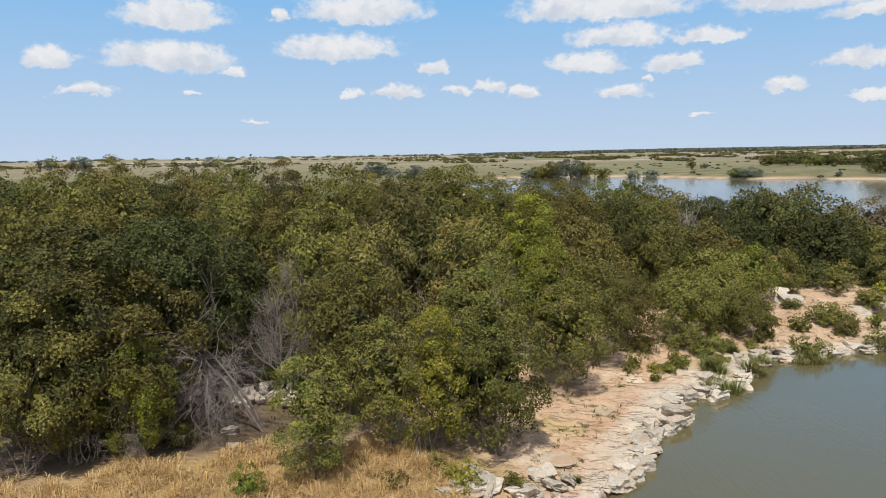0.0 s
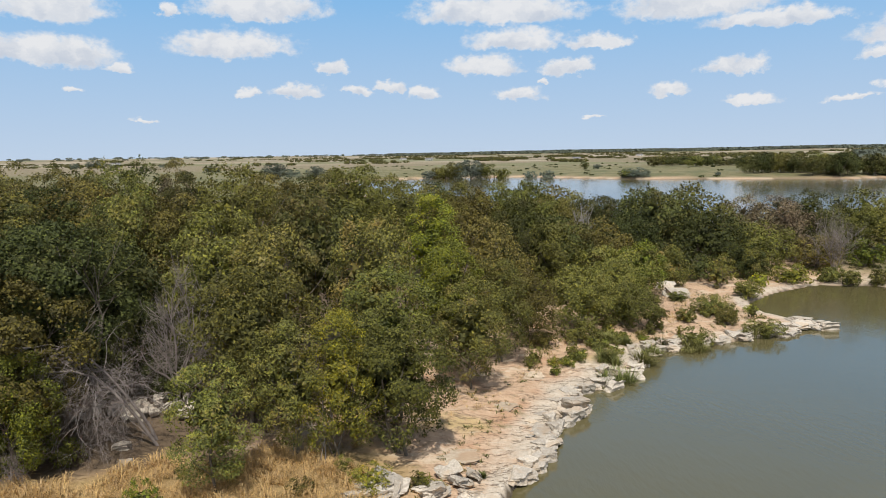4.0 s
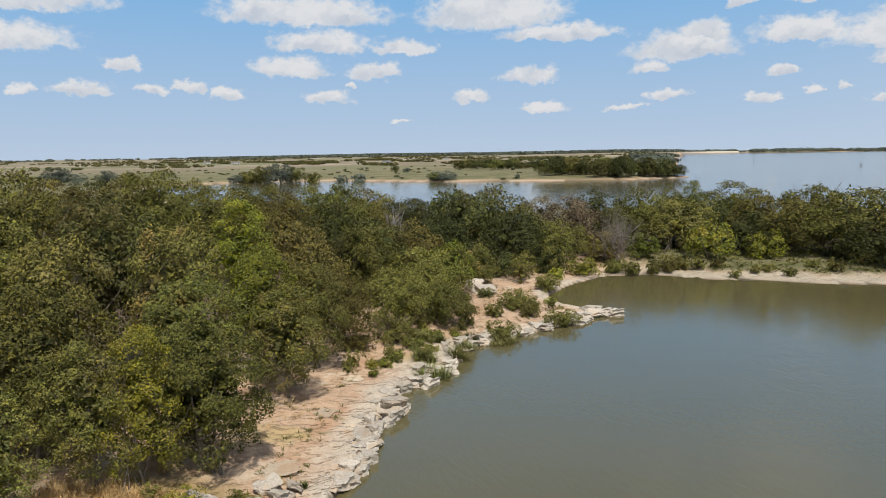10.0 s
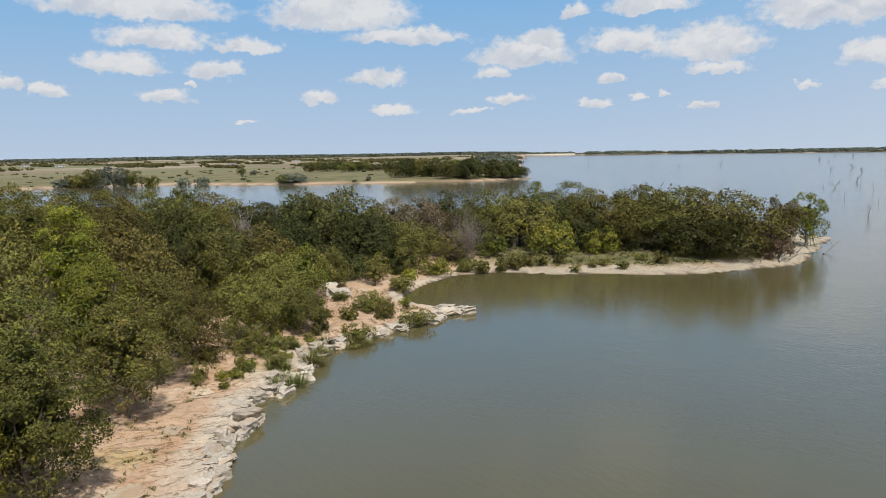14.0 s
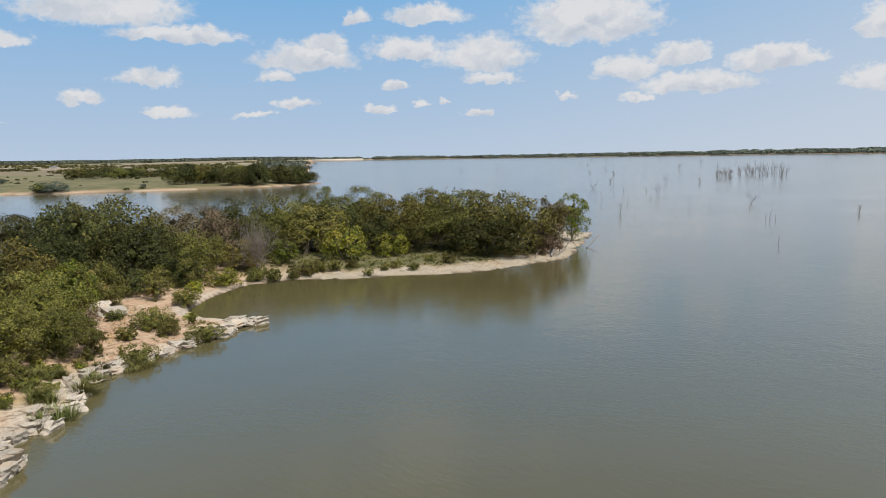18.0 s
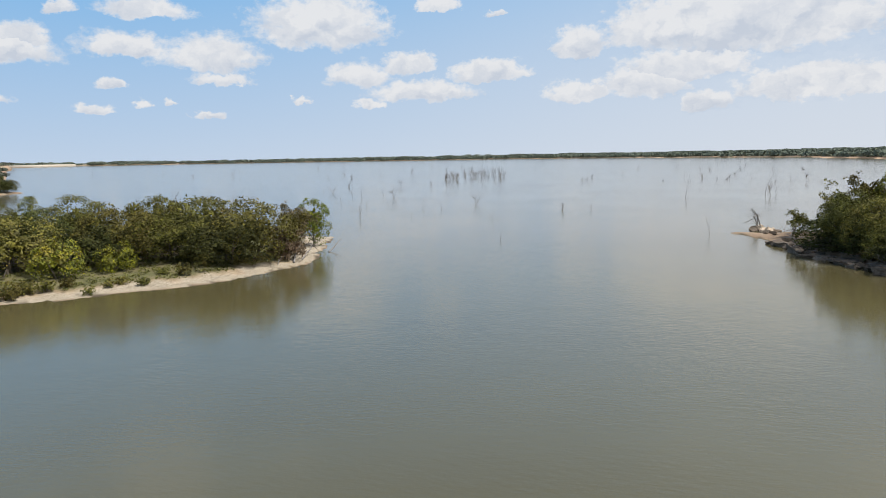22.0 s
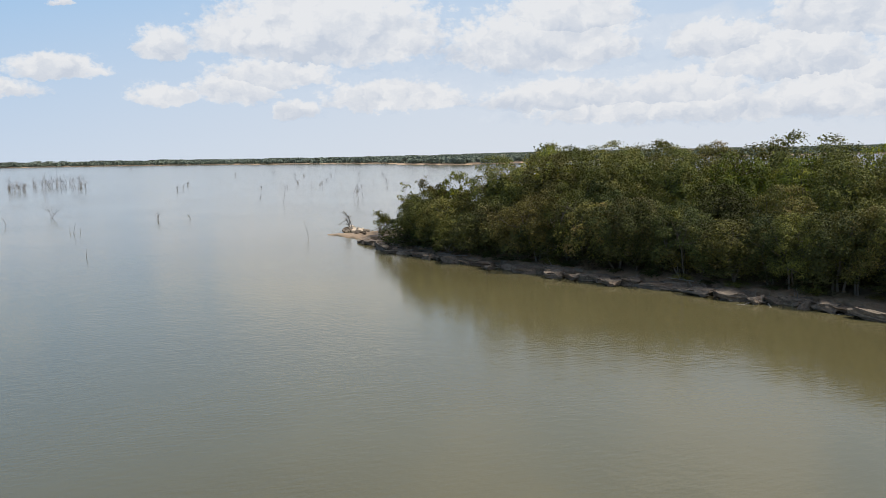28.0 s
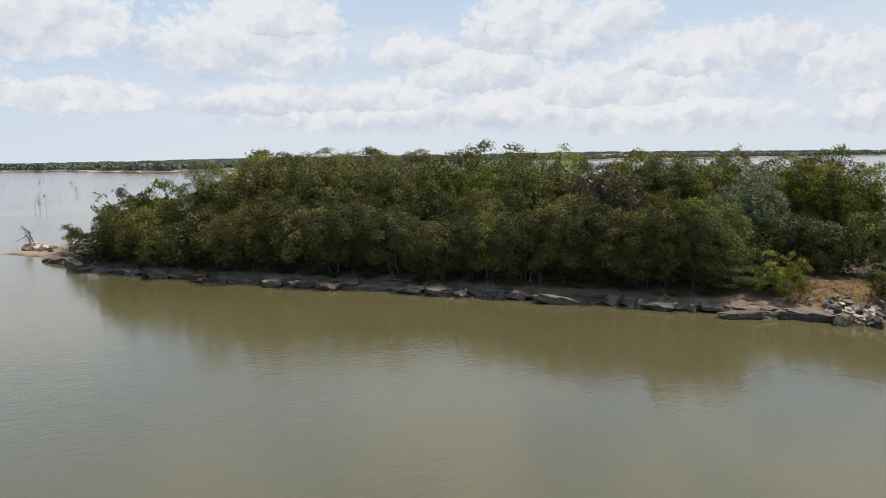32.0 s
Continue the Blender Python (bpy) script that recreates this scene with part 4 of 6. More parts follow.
tree(102.8, -53.7, 16.0, 9.2, "green", "round", WOODED_POINT)
tree(94.6, -56.2, 15.0, 9.7, "olive", "round", WOODED_POINT)
tree(85.1, -48.6, 10.9, 8.7, "dark", "round", WOODED_POINT)
tree(98.4, -65.1, 16.4, 10.4, "olive", "round", WOODED_POINT)
tree(88.2, -62.3, 13.8, 8.6, "green", "round", WOODED_POINT)
tree(74.4, -50.6, 8.5, 7.6, "olive", "round", WOODED_POINT)
tree(92.9, -72.8, 16.2, 9.4, "green", "round", WOODED_POINT)
tree(71.6, -57.8, 10.9, 8.1, "dark", "round", WOODED_POINT)
tree(88.8, -80.7, 16.6, 6.4, "green", "round", WOODED_POINT)
tree(79.2, -79.2, 17.1, 12.9, "green", "round", WOODED_POINT)
tree(65.7, -61.5, 10.9, 8.0, "green", "round", WOODED_POINT)
tree(68.4, -73.0, 13.8, 8.8, "green", "round", WOODED_POINT)
tree(74.6, -87.5, 16.3, 8.1, "yellow", "round", WOODED_POINT)
tree(56.5, -67.5, 10.1, 8.6, "green", "round", WOODED_POINT)
tree(54.6, -61.2, 6.2, 5.8, "green", "round", WOODED_POINT)
tree(59.7, -57.7, 5.4, 5.2, "dark", "round", WOODED_POINT)
tree(59.4, -78.0, 13.8, 7.8, "brown", "round", WOODED_POINT)
tree(59.1, -86.8, 15.5, 7.4, "bright", "round", WOODED_POINT)
tree(54.6, -77.7, 12.7, 6.7, "brown", "round", WOODED_POINT)
tree(46.2, -72.6, 10.2, 6.1, "yellow", "round", WOODED_POINT)
tree(41.9, -72.8, 9.9, 5.9, "bright", "round", WOODED_POINT)
tree(52.7, -89.7, 14.6, 6.4, "green", "round", WOODED_POINT)
tree(50.3, -97.8, 15.7, 5.8, "green", "round", WOODED_POINT)
tree(40.3, -82.7, 12.6, 8.4, "silver", "round", WOODED_POINT)
tree(37.8, -72.8, 7.6, 6.5, "dark", "round", WOODED_POINT)
tree(41.7, -96.4, 14.4, 7.4, "yellow", "round", WOODED_POINT)
tree(37.9, -97.9, 14.0, 7.4, "yellow", "round", WOODED_POINT)
tree(32.1, -77.6, 8.2, 6.0, "dark", "round", WOODED_POINT)
tree(33.8, -94.1, 13.3, 7.1, "green", "round", WOODED_POINT)
tree(30.4, -93.2, 13.3, 7.8, "bright", "round", WOODED_POINT)
tree(30.4, -67.6, 5.4, 3.6, "yellow", "bush", WOODED_POINT)
tree(28.0, -67.6, 5.6, 2.6, "yellow", "bush", WOODED_POINT)
tree(21.6, -70.6, 4.0, 2.8, "green", "bush", WOODED_POINT)
tree(29.4, -77.2, 6.4, 6.0, "dark", "bush", WOODED_POINT)
tree(25.2, -80.0, 9.2, 7.4, "green", "round", WOODED_POINT)
tree(20.6, -82.4, 9.8, 8.2, "olive", "round", WOODED_POINT)
tree(16.2, -80.6, 9.0, 7.6, "green", "round", WOODED_POINT)
tree(23.4, -77.0, 4.4, 5.0, "dark", "bush", WOODED_POINT)
# low front trees: mostly the dark tone, which paints in the point's shaded side
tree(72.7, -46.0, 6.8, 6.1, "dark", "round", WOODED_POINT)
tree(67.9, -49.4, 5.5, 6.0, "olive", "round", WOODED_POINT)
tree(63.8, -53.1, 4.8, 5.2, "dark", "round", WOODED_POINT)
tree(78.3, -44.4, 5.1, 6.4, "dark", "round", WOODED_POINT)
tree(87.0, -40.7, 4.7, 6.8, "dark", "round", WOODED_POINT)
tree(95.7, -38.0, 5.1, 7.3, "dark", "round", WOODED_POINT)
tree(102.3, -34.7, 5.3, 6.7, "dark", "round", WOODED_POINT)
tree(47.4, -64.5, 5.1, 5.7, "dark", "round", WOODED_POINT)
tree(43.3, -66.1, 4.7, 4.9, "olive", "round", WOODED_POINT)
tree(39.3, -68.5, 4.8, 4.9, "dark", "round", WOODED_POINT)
tree(106.0, -32.8, 7.3, 5.9, "green", "open", WOODED_POINT)
tree(111.9, -30.5, 6.7, 5.1, "dark", "open", WOODED_POINT)
tree(28.7, -77.9, 7.3, 5.9, "dark", "round", WOODED_POINT)
tree(34.3, -72.3, 5.5, 4.3, "dark", "round", WOODED_POINT)
# canopy behind: sunlight on the tops is put into these leaf tones
tree(98.0, -38.7, 14.7, 8.8, "green", "round", WOODED_POINT)
tree(92.3, -43.8, 14.9, 9.2, "green", "round", WOODED_POINT)
tree(88.6, -50.5, 15.4, 10.0, "green", "round", WOODED_POINT)
tree(91.2, -56.9, 15.1, 8.6, "green", "round", WOODED_POINT)
tree(82.7, -59.2, 15.5, 8.1, "green", "round", WOODED_POINT)
tree(82.4, -68.5, 14.4, 11.3, "bright", "round", WOODED_POINT)
tree(77.1, -74.0, 13.8, 8.6, "bright", "round", WOODED_POINT)
tree(71.5, -76.9, 13.9, 9.1, "green", "round", WOODED_POINT)
tree(66.5, -79.8, 13.9, 10.5, "green", "round", WOODED_POINT)
tree(62.5, -86.9, 13.4, 9.5, "bright", "round", WOODED_POINT)
tree(54.7, -86.4, 14.4, 8.1, "green", "round", WOODED_POINT)
tree(50.6, -90.3, 14.7, 9.6, "bright", "round", WOODED_POINT)
tree(45.4, -92.4, 13.4, 8.4, "green", "round", WOODED_POINT)
tree(39.8, -98.7, 14.4, 9.5, "olive", "round", WOODED_POINT)
tree(35.5, -95.7, 13.3, 9.9, "bright", "round", WOODED_POINT)
tree(110.9, -54.7, 16.5, 14.3, "olive", "round", WOODED_POINT)
tree(105.3, -61.6, 16.5, 12.2, "yellow", "round", WOODED_POINT)
tree(98.1, -68.1, 16.4, 11.7, "green", "round", WOODED_POINT)
tree(93.1, -75.0, 15.1, 11.7, "green", "round", WOODED_POINT)
tree(89.3, -80.1, 15.8, 14.1, "green", "round", WOODED_POINT)
tree(80.5, -86.4, 15.2, 13.3, "green", "round", WOODED_POINT)
tree(78.5, -95.6, 14.5, 12.8, "bright", "round", WOODED_POINT)
tree(69.9, -101.3, 15.1, 12.6, "green", "round", WOODED_POINT)
tree(62.7, -100.8, 15.0, 11.3, "yellow", "round", WOODED_POINT)
tree(57.8, -109.7, 14.3, 10.9, "green", "round", WOODED_POINT)
tree(48.2, -111.2, 14.4, 11.4, "green", "round", WOODED_POINT)
tree(42.1, -109.4, 15.4, 10.5, "bright", "round", WOODED_POINT)
# low rows beneath the canopy, dark-leaved to carry the shade under it
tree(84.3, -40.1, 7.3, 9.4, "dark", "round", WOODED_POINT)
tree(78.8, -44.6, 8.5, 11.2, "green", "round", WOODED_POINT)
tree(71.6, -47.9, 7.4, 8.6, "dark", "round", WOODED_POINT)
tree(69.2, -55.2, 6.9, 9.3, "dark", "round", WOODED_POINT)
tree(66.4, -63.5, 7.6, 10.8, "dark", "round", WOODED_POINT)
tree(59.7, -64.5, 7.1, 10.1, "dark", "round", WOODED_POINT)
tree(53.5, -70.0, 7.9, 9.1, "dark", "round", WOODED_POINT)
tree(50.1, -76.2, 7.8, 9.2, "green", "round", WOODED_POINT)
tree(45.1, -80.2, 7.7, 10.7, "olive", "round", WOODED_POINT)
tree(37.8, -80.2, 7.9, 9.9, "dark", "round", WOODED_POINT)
tree(34.0, -81.4, 7.6, 9.7, "olive", "round", WOODED_POINT)
# front row over the bank, tones pulled darker for its shaded face
tree(112.0, -29.5, 8.9, 7.0, "dark", "high", WOODED_POINT)
tree(105.5, -28.7, 9.3, 9.1, "green", "high", WOODED_POINT)
tree(101.4, -30.1, 8.6, 8.1, "olive", "high", WOODED_POINT)
tree(96.5, -32.2, 6.4, 9.0, "olive", "high", WOODED_POINT)
tree(92.5, -34.1, 8.2, 9.8, "dark", "high", WOODED_POINT)
tree(88.8, -36.5, 7.7, 7.7, "olive", "high", WOODED_POINT)
tree(83.7, -38.5, 10.2, 8.9, "olive", "high", WOODED_POINT)
tree(80.7, -41.1, 11.0, 7.1, "green", "high", WOODED_POINT)
tree(77.2, -42.8, 8.8, 8.1, "green", "high", WOODED_POINT)
tree(74.3, -44.3, 8.7, 9.4, "dark", "high", WOODED_POINT)
tree(71.5, -45.6, 9.8, 7.5, "dark", "high", WOODED_POINT)
tree(69.5, -47.3, 7.8, 6.0, "dark", "high", WOODED_POINT)
tree(66.9, -48.4, 9.2, 7.2, "dark", "high", WOODED_POINT)
tree(65.0, -50.2, 7.8, 6.6, "dark", "high", WOODED_POINT)
tree(61.6, -51.3, 7.6, 8.4, "olive", "high", WOODED_POINT)
tree(58.5, -53.2, 8.1, 6.8, "dark", "high", WOODED_POINT)
tree(56.0, -54.0, 8.6, 6.1, "olive", "high", WOODED_POINT)
tree(53.3, -56.2, 8.9, 8.2, "dark", "high", WOODED_POINT)
tree(51.1, -57.0, 9.4, 5.9, "green", "high", WOODED_POINT)
tree(49.4, -58.8, 9.6, 6.5, "green", "high", WOODED_POINT)
tree(47.2, -60.5, 10.3, 8.0, "dark", "high", WOODED_POINT)
tree(44.0, -61.2, 9.2, 6.9, "olive", "high", WOODED_POINT)
tree(41.5, -62.3, 8.6, 6.7, "green", "high", WOODED_POINT)
tree(39.4, -63.4, 11.0, 5.9, "olive", "high", WOODED_POINT)
tree(37.2, -65.0, 9.2, 5.4, "dark", "high", WOODED_POINT)
tree(35.2, -66.2, 10.6, 6.7, "green", "high", WOODED_POINT)
tree(114.0, -25.9, 2.0, 4.8, "dark", "bush", WOODED_POINT)
tree(106.7, -27.2, 1.8, 4.8, "dark", "bush", WOODED_POINT)
tree(99.3, -29.4, 1.6, 2.6, "olive", "bush", WOODED_POINT)
tree(94.9, -31.2, 1.3, 3.1, "brown", "bush", WOODED_POINT)
tree(90.7, -33.4, 2.1, 3.7, "dark", "bush", WOODED_POINT)
tree(87.4, -35.3, 1.1, 3.8, "dark", "bush", WOODED_POINT)
tree(84.7, -37.2, 1.2, 2.4, "olive", "bush", WOODED_POINT)
tree(81.1, -38.9, 1.8, 2.8, "olive", "bush", WOODED_POINT)
tree(79.2, -40.3, 1.5, 2.8, "dark", "bush", WOODED_POINT)
tree(75.5, -41.8, 2.1, 2.8, "brown", "bush", WOODED_POINT)
tree(72.8, -43.5, 1.3, 2.0, "dark", "bush", WOODED_POINT)
tree(68.7, -45.6, 1.9, 2.6, "dark", "bush", WOODED_POINT)
tree(65.4, -47.5, 1.5, 2.6, "olive", "bush", WOODED_POINT)
tree(62.8, -49.2, 0.7, 2.6, "dark", "bush", WOODED_POINT)
tree(60.3, -50.6, 1.3, 2.9, "olive", "bush", WOODED_POINT)
tree(57.3, -52.8, 0.5, 2.3, "dark", "bush", WOODED_POINT)
tree(53.8, -54.4, 1.8, 2.9, "olive", "bush", WOODED_POINT)
tree(52.3, -55.7, 1.3, 2.7, "brown", "bush", WOODED_POINT)
tree(49.2, -57.7, 1.0, 2.5, "olive", "bush", WOODED_POINT)
tree(47.3, -58.5, 1.4, 2.0, "brown", "bush", WOODED_POINT)
tree(44.9, -60.0, 1.6, 1.8, "brown", "bush", WOODED_POINT)
tree(42.6, -60.6, 0.5, 1.8, "olive", "bush", WOODED_POINT)
tree(39.2, -61.2, 1.0, 1.6, "brown", "bush", WOODED_POINT)
tree(37.5, -62.1, 1.4, 2.6, "olive", "bush", WOODED_POINT)
tree(35.3, -64.3, 1.3, 2.7, "dark", "bush", WOODED_POINT)
tree(33.9, -65.7, 1.0, 2.5, "dark", "bush", WOODED_POINT)
# undergrowth added to close the view below the crowns, shade in its dark tone
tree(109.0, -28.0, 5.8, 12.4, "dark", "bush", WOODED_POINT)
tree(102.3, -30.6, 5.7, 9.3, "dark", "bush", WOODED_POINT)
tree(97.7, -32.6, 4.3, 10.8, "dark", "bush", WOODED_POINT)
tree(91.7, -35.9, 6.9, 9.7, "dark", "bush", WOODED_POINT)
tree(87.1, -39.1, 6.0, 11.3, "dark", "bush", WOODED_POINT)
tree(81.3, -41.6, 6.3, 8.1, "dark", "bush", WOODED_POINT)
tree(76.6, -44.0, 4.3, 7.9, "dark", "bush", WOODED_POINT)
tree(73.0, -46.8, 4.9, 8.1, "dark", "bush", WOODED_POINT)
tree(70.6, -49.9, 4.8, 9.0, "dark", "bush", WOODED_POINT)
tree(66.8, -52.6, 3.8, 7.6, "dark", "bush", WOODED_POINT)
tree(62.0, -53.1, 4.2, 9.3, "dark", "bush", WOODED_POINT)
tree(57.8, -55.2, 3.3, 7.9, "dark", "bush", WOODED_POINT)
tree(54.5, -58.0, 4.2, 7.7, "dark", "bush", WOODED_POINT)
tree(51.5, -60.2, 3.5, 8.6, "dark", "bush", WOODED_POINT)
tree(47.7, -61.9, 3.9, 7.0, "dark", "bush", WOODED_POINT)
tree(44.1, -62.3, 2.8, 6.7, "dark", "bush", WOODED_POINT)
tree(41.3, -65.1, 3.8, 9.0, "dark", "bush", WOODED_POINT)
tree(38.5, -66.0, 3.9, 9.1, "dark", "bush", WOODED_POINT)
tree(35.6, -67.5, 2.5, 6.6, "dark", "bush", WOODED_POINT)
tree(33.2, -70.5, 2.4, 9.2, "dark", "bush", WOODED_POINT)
bush(30.0, 58.7, 2.05, 1.94, "dark")
bush(28.1, 53.2, 1.99, 1.98, "green")
bush(31.3, 55.2, 2.53, 3.19, "green")
bush(31.3, 52.4, 1.99, 2.21, "green")
bush(26.2, 48.0, 1.47, 2.64, "grass")
bush(33.1, 50.1, 1.78, 1.62, "grass")
bush(35.6, 50.7, 1.07, 1.04, "grass")
bush(31.6, 50.1, 1.18, 0.80, "grass")
bush(40.1, 63.6, 2.08, 2.93, "green")
bush(38.8, 66.6, 4.02, 2.50, "green")
bush(49.2, 69.8, 2.41, 5.53, "bright")
bush(54.2, 69.3, 1.95, 3.04, "green")
bush(55.4, 67.9, 1.63, 2.08, "green")
bush(44.2, 67.9, 1.78, 2.45, "yellow")
bush(23.6, 48.6, 1.55, 1.10, "grass")
bush(22.1, 47.5, 1.56, 1.52, "grass")
bush(21.0, 48.9, 1.59, 1.22, "grass")
bush(21.0, 53.1, 1.78, 2.13, "olive")
bush(26.6, 56.3, 3.24, 2.45, "brown")
bush(21.0, 55.8, 2.91, 3.27, "yellow")
bush(60.0, 67.2, 2.15, 2.91, "green")
bush(61.8, 67.0, 1.86, 2.36, "olive")
bush(58.2, 67.4, 1.68, 2.11, "green")
bush(34.2, 68.7, 5.45, 6.65, "dark")
bush(40.3, 69.3, 3.84, 4.51, "olive")
bush(44.8, 71.2, 4.40, 5.27, "dark")
# added dark bush in place of the shade between its neighbours
bush(37.3, 69.6, 3.93, 5.64, "dark")
bush(30.4, 59.1, 2.15, 2.32, "green")
bush(32.0, 55.6, 2.61, 3.92, "green")
bush(31.5, 52.8, 1.89, 2.42, "olive")
bush(26.8, 48.9, 1.50, 3.44, "olive")
bush(39.8, 62.9, 2.18, 3.71, "green")
bush(33.5, 50.5, 1.52, 3.98, "olive")
bush(28.3, 53.5, 1.76, 1.99, "green")
bush(24.5, 51.7, 3.34, 2.39, "green")
bush(17.9, 42.3, 2.07, 2.21, "grass")
bush(18.2, 44.9, 2.00, 1.66, "grass")
bush(20.7, 45.1, 2.06, 1.53, "grass")
bush(-2.2, 27.7, 1.86, 1.55, "olive")
bush(0.7, 28.3, 1.93, 2.35, "bright")
bush(-0.4, 29.3, 2.06, 1.08, "olive")
bush(-8.0, 26.2, 2.98, 1.79, "bright")
bush(3.7, 28.3, 1.17, 0.79, "grass")
bush(5.7, 29.1, 0.97, 0.54, "grass")
bush(14.3, 47.9, 2.65, 2.56, "olive")
bush(17.1, 49.2, 2.34, 3.55, "olive")
bush(19.5, 49.4, 1.99, 2.26, "grass")
bush(12.5, 44.6, 2.08, 1.59, "olive")
bush(22.8, 53.8, 2.84, 2.47, "yellow")
bush(63.9, 59.9, 1.30, 1.89, "green")
bush(67.6, 60.3, 1.38, 1.76, "green")
bush(69.4, 60.1, 1.38, 1.98, "olive")
bush(69.9, 57.4, 1.22, 2.14, "green")
bush(75.4, 55.7, 2.21, 2.62, "olive")
bush(81.1, 56.7, 2.58, 3.62, "green")
bush(57.3, 66.6, 1.91, 2.27, "green")
bush(59.6, 66.3, 2.32, 2.50, "olive")
bush(61.9, 66.4, 2.09, 2.35, "green")
bush(63.6, 65.5, 2.20, 2.56, "olive")
bush(65.6, 64.5, 1.75, 2.18, "olive")
bush(54.6, 67.3, 1.80, 2.43, "green")
bush(53.4, 69.3, 1.81, 2.83, "green")
bush(74.8, 58.4, 1.60, 2.45, "olive")
bush(84.6, 53.4, 1.71, 3.23, "olive")
arching_tree(-9.0, 32.6, 7.4, (-0.35, -0.15, 1.0), 5)
arching_tree(-9.2, 33.2, 7.0, (-0.15, 0.0, 1.0), 8)
dead_tree(-9.0, 36.6, 11.0 - ground_z(-9.0, 36.6), 5.6, 21, 3, TWIG, radius=0.012, stems=4, lean=0.5, up=0.03, split=(6, 10))
dead_tree(-15.9, 28.3, 2.9, 3.6, 3, 3, TWIG, "low among the bushes", radius=0.012, stems=6, lean=0.6, up=0.02)
dead_tree(-13.7, 28.6, 2.3, 3.0, 4, 3, TWIG, "low among the bushes", radius=0.012, stems=6, lean=0.6, up=0.02)
dead_tree(-17.9, 27.5, 3.4, 3.6, 5, 3, TWIG, "low among the bushes", radius=0.012, stems=5, lean=0.5, up=0.02)
bush(-17.0, 30.6, 4.6, 4.2, "olive", "at the edge of the dry grass")
bush(-14.3, 30.4, 4.4, 3.4, "green", "at the edge of the dry grass")
bush(-19.4, 30.6, 5.2, 4.2, "olive", "at the edge of the dry grass")
bush(-12.5, 30.9, 3.0, 2.2, "olive", "at the edge of the dry grass")
dead_tree(-2.7, 30.9, 7.5 - ground_z(-2.7, 30.9), 1.6, 6, 2)
dead_tree(27.4, 77.3, 9.9 - ground_z(27.4, 77.3), 5.0, 7, 2)
dead_tree(29.0, 81.0, 9.1 - ground_z(29.0, 81.0), 4.9, 8, 2)
dead_tree(56.6, 72.6, 9.6 - ground_z(56.6, 72.6), 5.7, 9, 3, TWIG, radius=0.009, stems=9, lean=0.3, split=(5, 8))
dead_tree(92.8, 69.6, 11.6 - ground_z(92.8, 69.6), 5.3, 10, 2)
dead_tree(90.0, 73.2, 11.1 - ground_z(90.0, 73.2), 4.2, 11, 2)
dead_tree(96.9, 60.1, 10.9 - ground_z(96.9, 60.1), 4.3, 12, 2)
dead_tree(98.4, 57.5, 10.5 - ground_z(98.4, 57.5), 4.5, 13, 2)
dead_tree(97.2, 66.9, 10.5 - ground_z(97.2, 66.9), 3.9, 14, 2)
dead_tree(73.5, 81.8, 9.2 - ground_z(73.5, 81.8), 2.7, 15, 2)
dead_tree(-1.2, 30.0, 6.8 - ground_z(-1.2, 30.0), 1.0, 16, 2)
dead_tree(-10.3, 57.1, 12.0 - ground_z(-10.3, 57.1), 2.8, 17, 2)
dead_tree(36.3, 91.0, 9.2 - ground_z(36.3, 91.0), 4.0, 18, 2)
dead_tree(94.8, 51.8, 8.3 - ground_z(94.8, 51.8), 4.4, 19, 2)
snag(164, 34, 1.6, 0.5, 0)
snag(162, 33, 2.3, 0.7, 1)
snag(164, 32, 1.2, 0.4, 2)
snag(167, 69, 3.9, 3.3, 3)
snag(210, 93, 3.0, 1.1, 4)
snag(247, 88, 4.5, 2.6, 5)
snag(267, 109, 3.8, 1.4, 6)
snag(278, 127, 4.5, 3.5, 7)
snag(282, 120, 3.5, 1.3, 8)
snag(258, 96, 2.3, 0.9, 9)
snag(219, 80, 1.5, 0.6, 10)
snag(165, 64, 1.2, 0.4, 11)
snag(348, 119, 4.2, 3.6, 12)
snag(187, 58, 3.2, 0.5, 13)
snag(193, 54, 2.3, 0.5, 14)
snag(211, 48, 3.9, 2.5, 15)
snag(120, 23, 1.4, 0.3, 16)
snag(190, 19, 2.5, 2.2, 17)
snag(190, 11, 2.2, 1.2, 18)
snag(282, -10, 1.4, 0.7, 19)
snag(241, -16, 4.3, 0.6, 20)
snag(132, -13, 3.7, 0.9, 21)
snag(252, -42, 9.2, 2.9, 22)
snag(252, -44, 5.4, 2.5, 23)
snag(255, -46, 2.8, 1.1, 24)
snag(595, 456, 7.4, 2.5, 25)
snag(592, 374, 6.9, 4.6, 26)
snag(588, 364, 5.7, 2.3, 27)
snag(575, 406, 3.5, 8.1, 28)
snag(599, 544, 7.9, 2.0, 29)
snag(688, -2, 4.5, 7.9, 30)
snag(165, 54, 1.1, 0.4, 31)
snag(165, 48, 1.1, 0.4, 32)
snag(366, -45, 3.0, 0.9, 33)
snag(377, -56, 2.5, 0.9, 34)
snag(386, -76, 3.9, 1.0, 35)
snag(398, -87, 4.0, 1.0, 36)
snag(852, 212, 5.7, 2.2, 37)
snag(772, 107, 6.4, 1.9, 38)
snag(509, 9, 2.9, 1.2, 39)
snag(402, -35, 3.0, 1.0, 40)
snag(284, 134, 2.1, 0.8, 41)
snag(200, 80, 2.1, 0.7, 42)
snag(416, 112, 4.0, 2.2, 43)
snag(439, 113, 5.3, 3.2, 44)
snag(480, 130, 8.0, 3.9, 45)
snag(441, 115, 4.0, 2.0, 46)
snag(487, 127, 3.4, 2.8, 47)
snag(415, 108, 4.7, 2.3, 48)
snag(460, 117, 5.3, 3.0, 49)
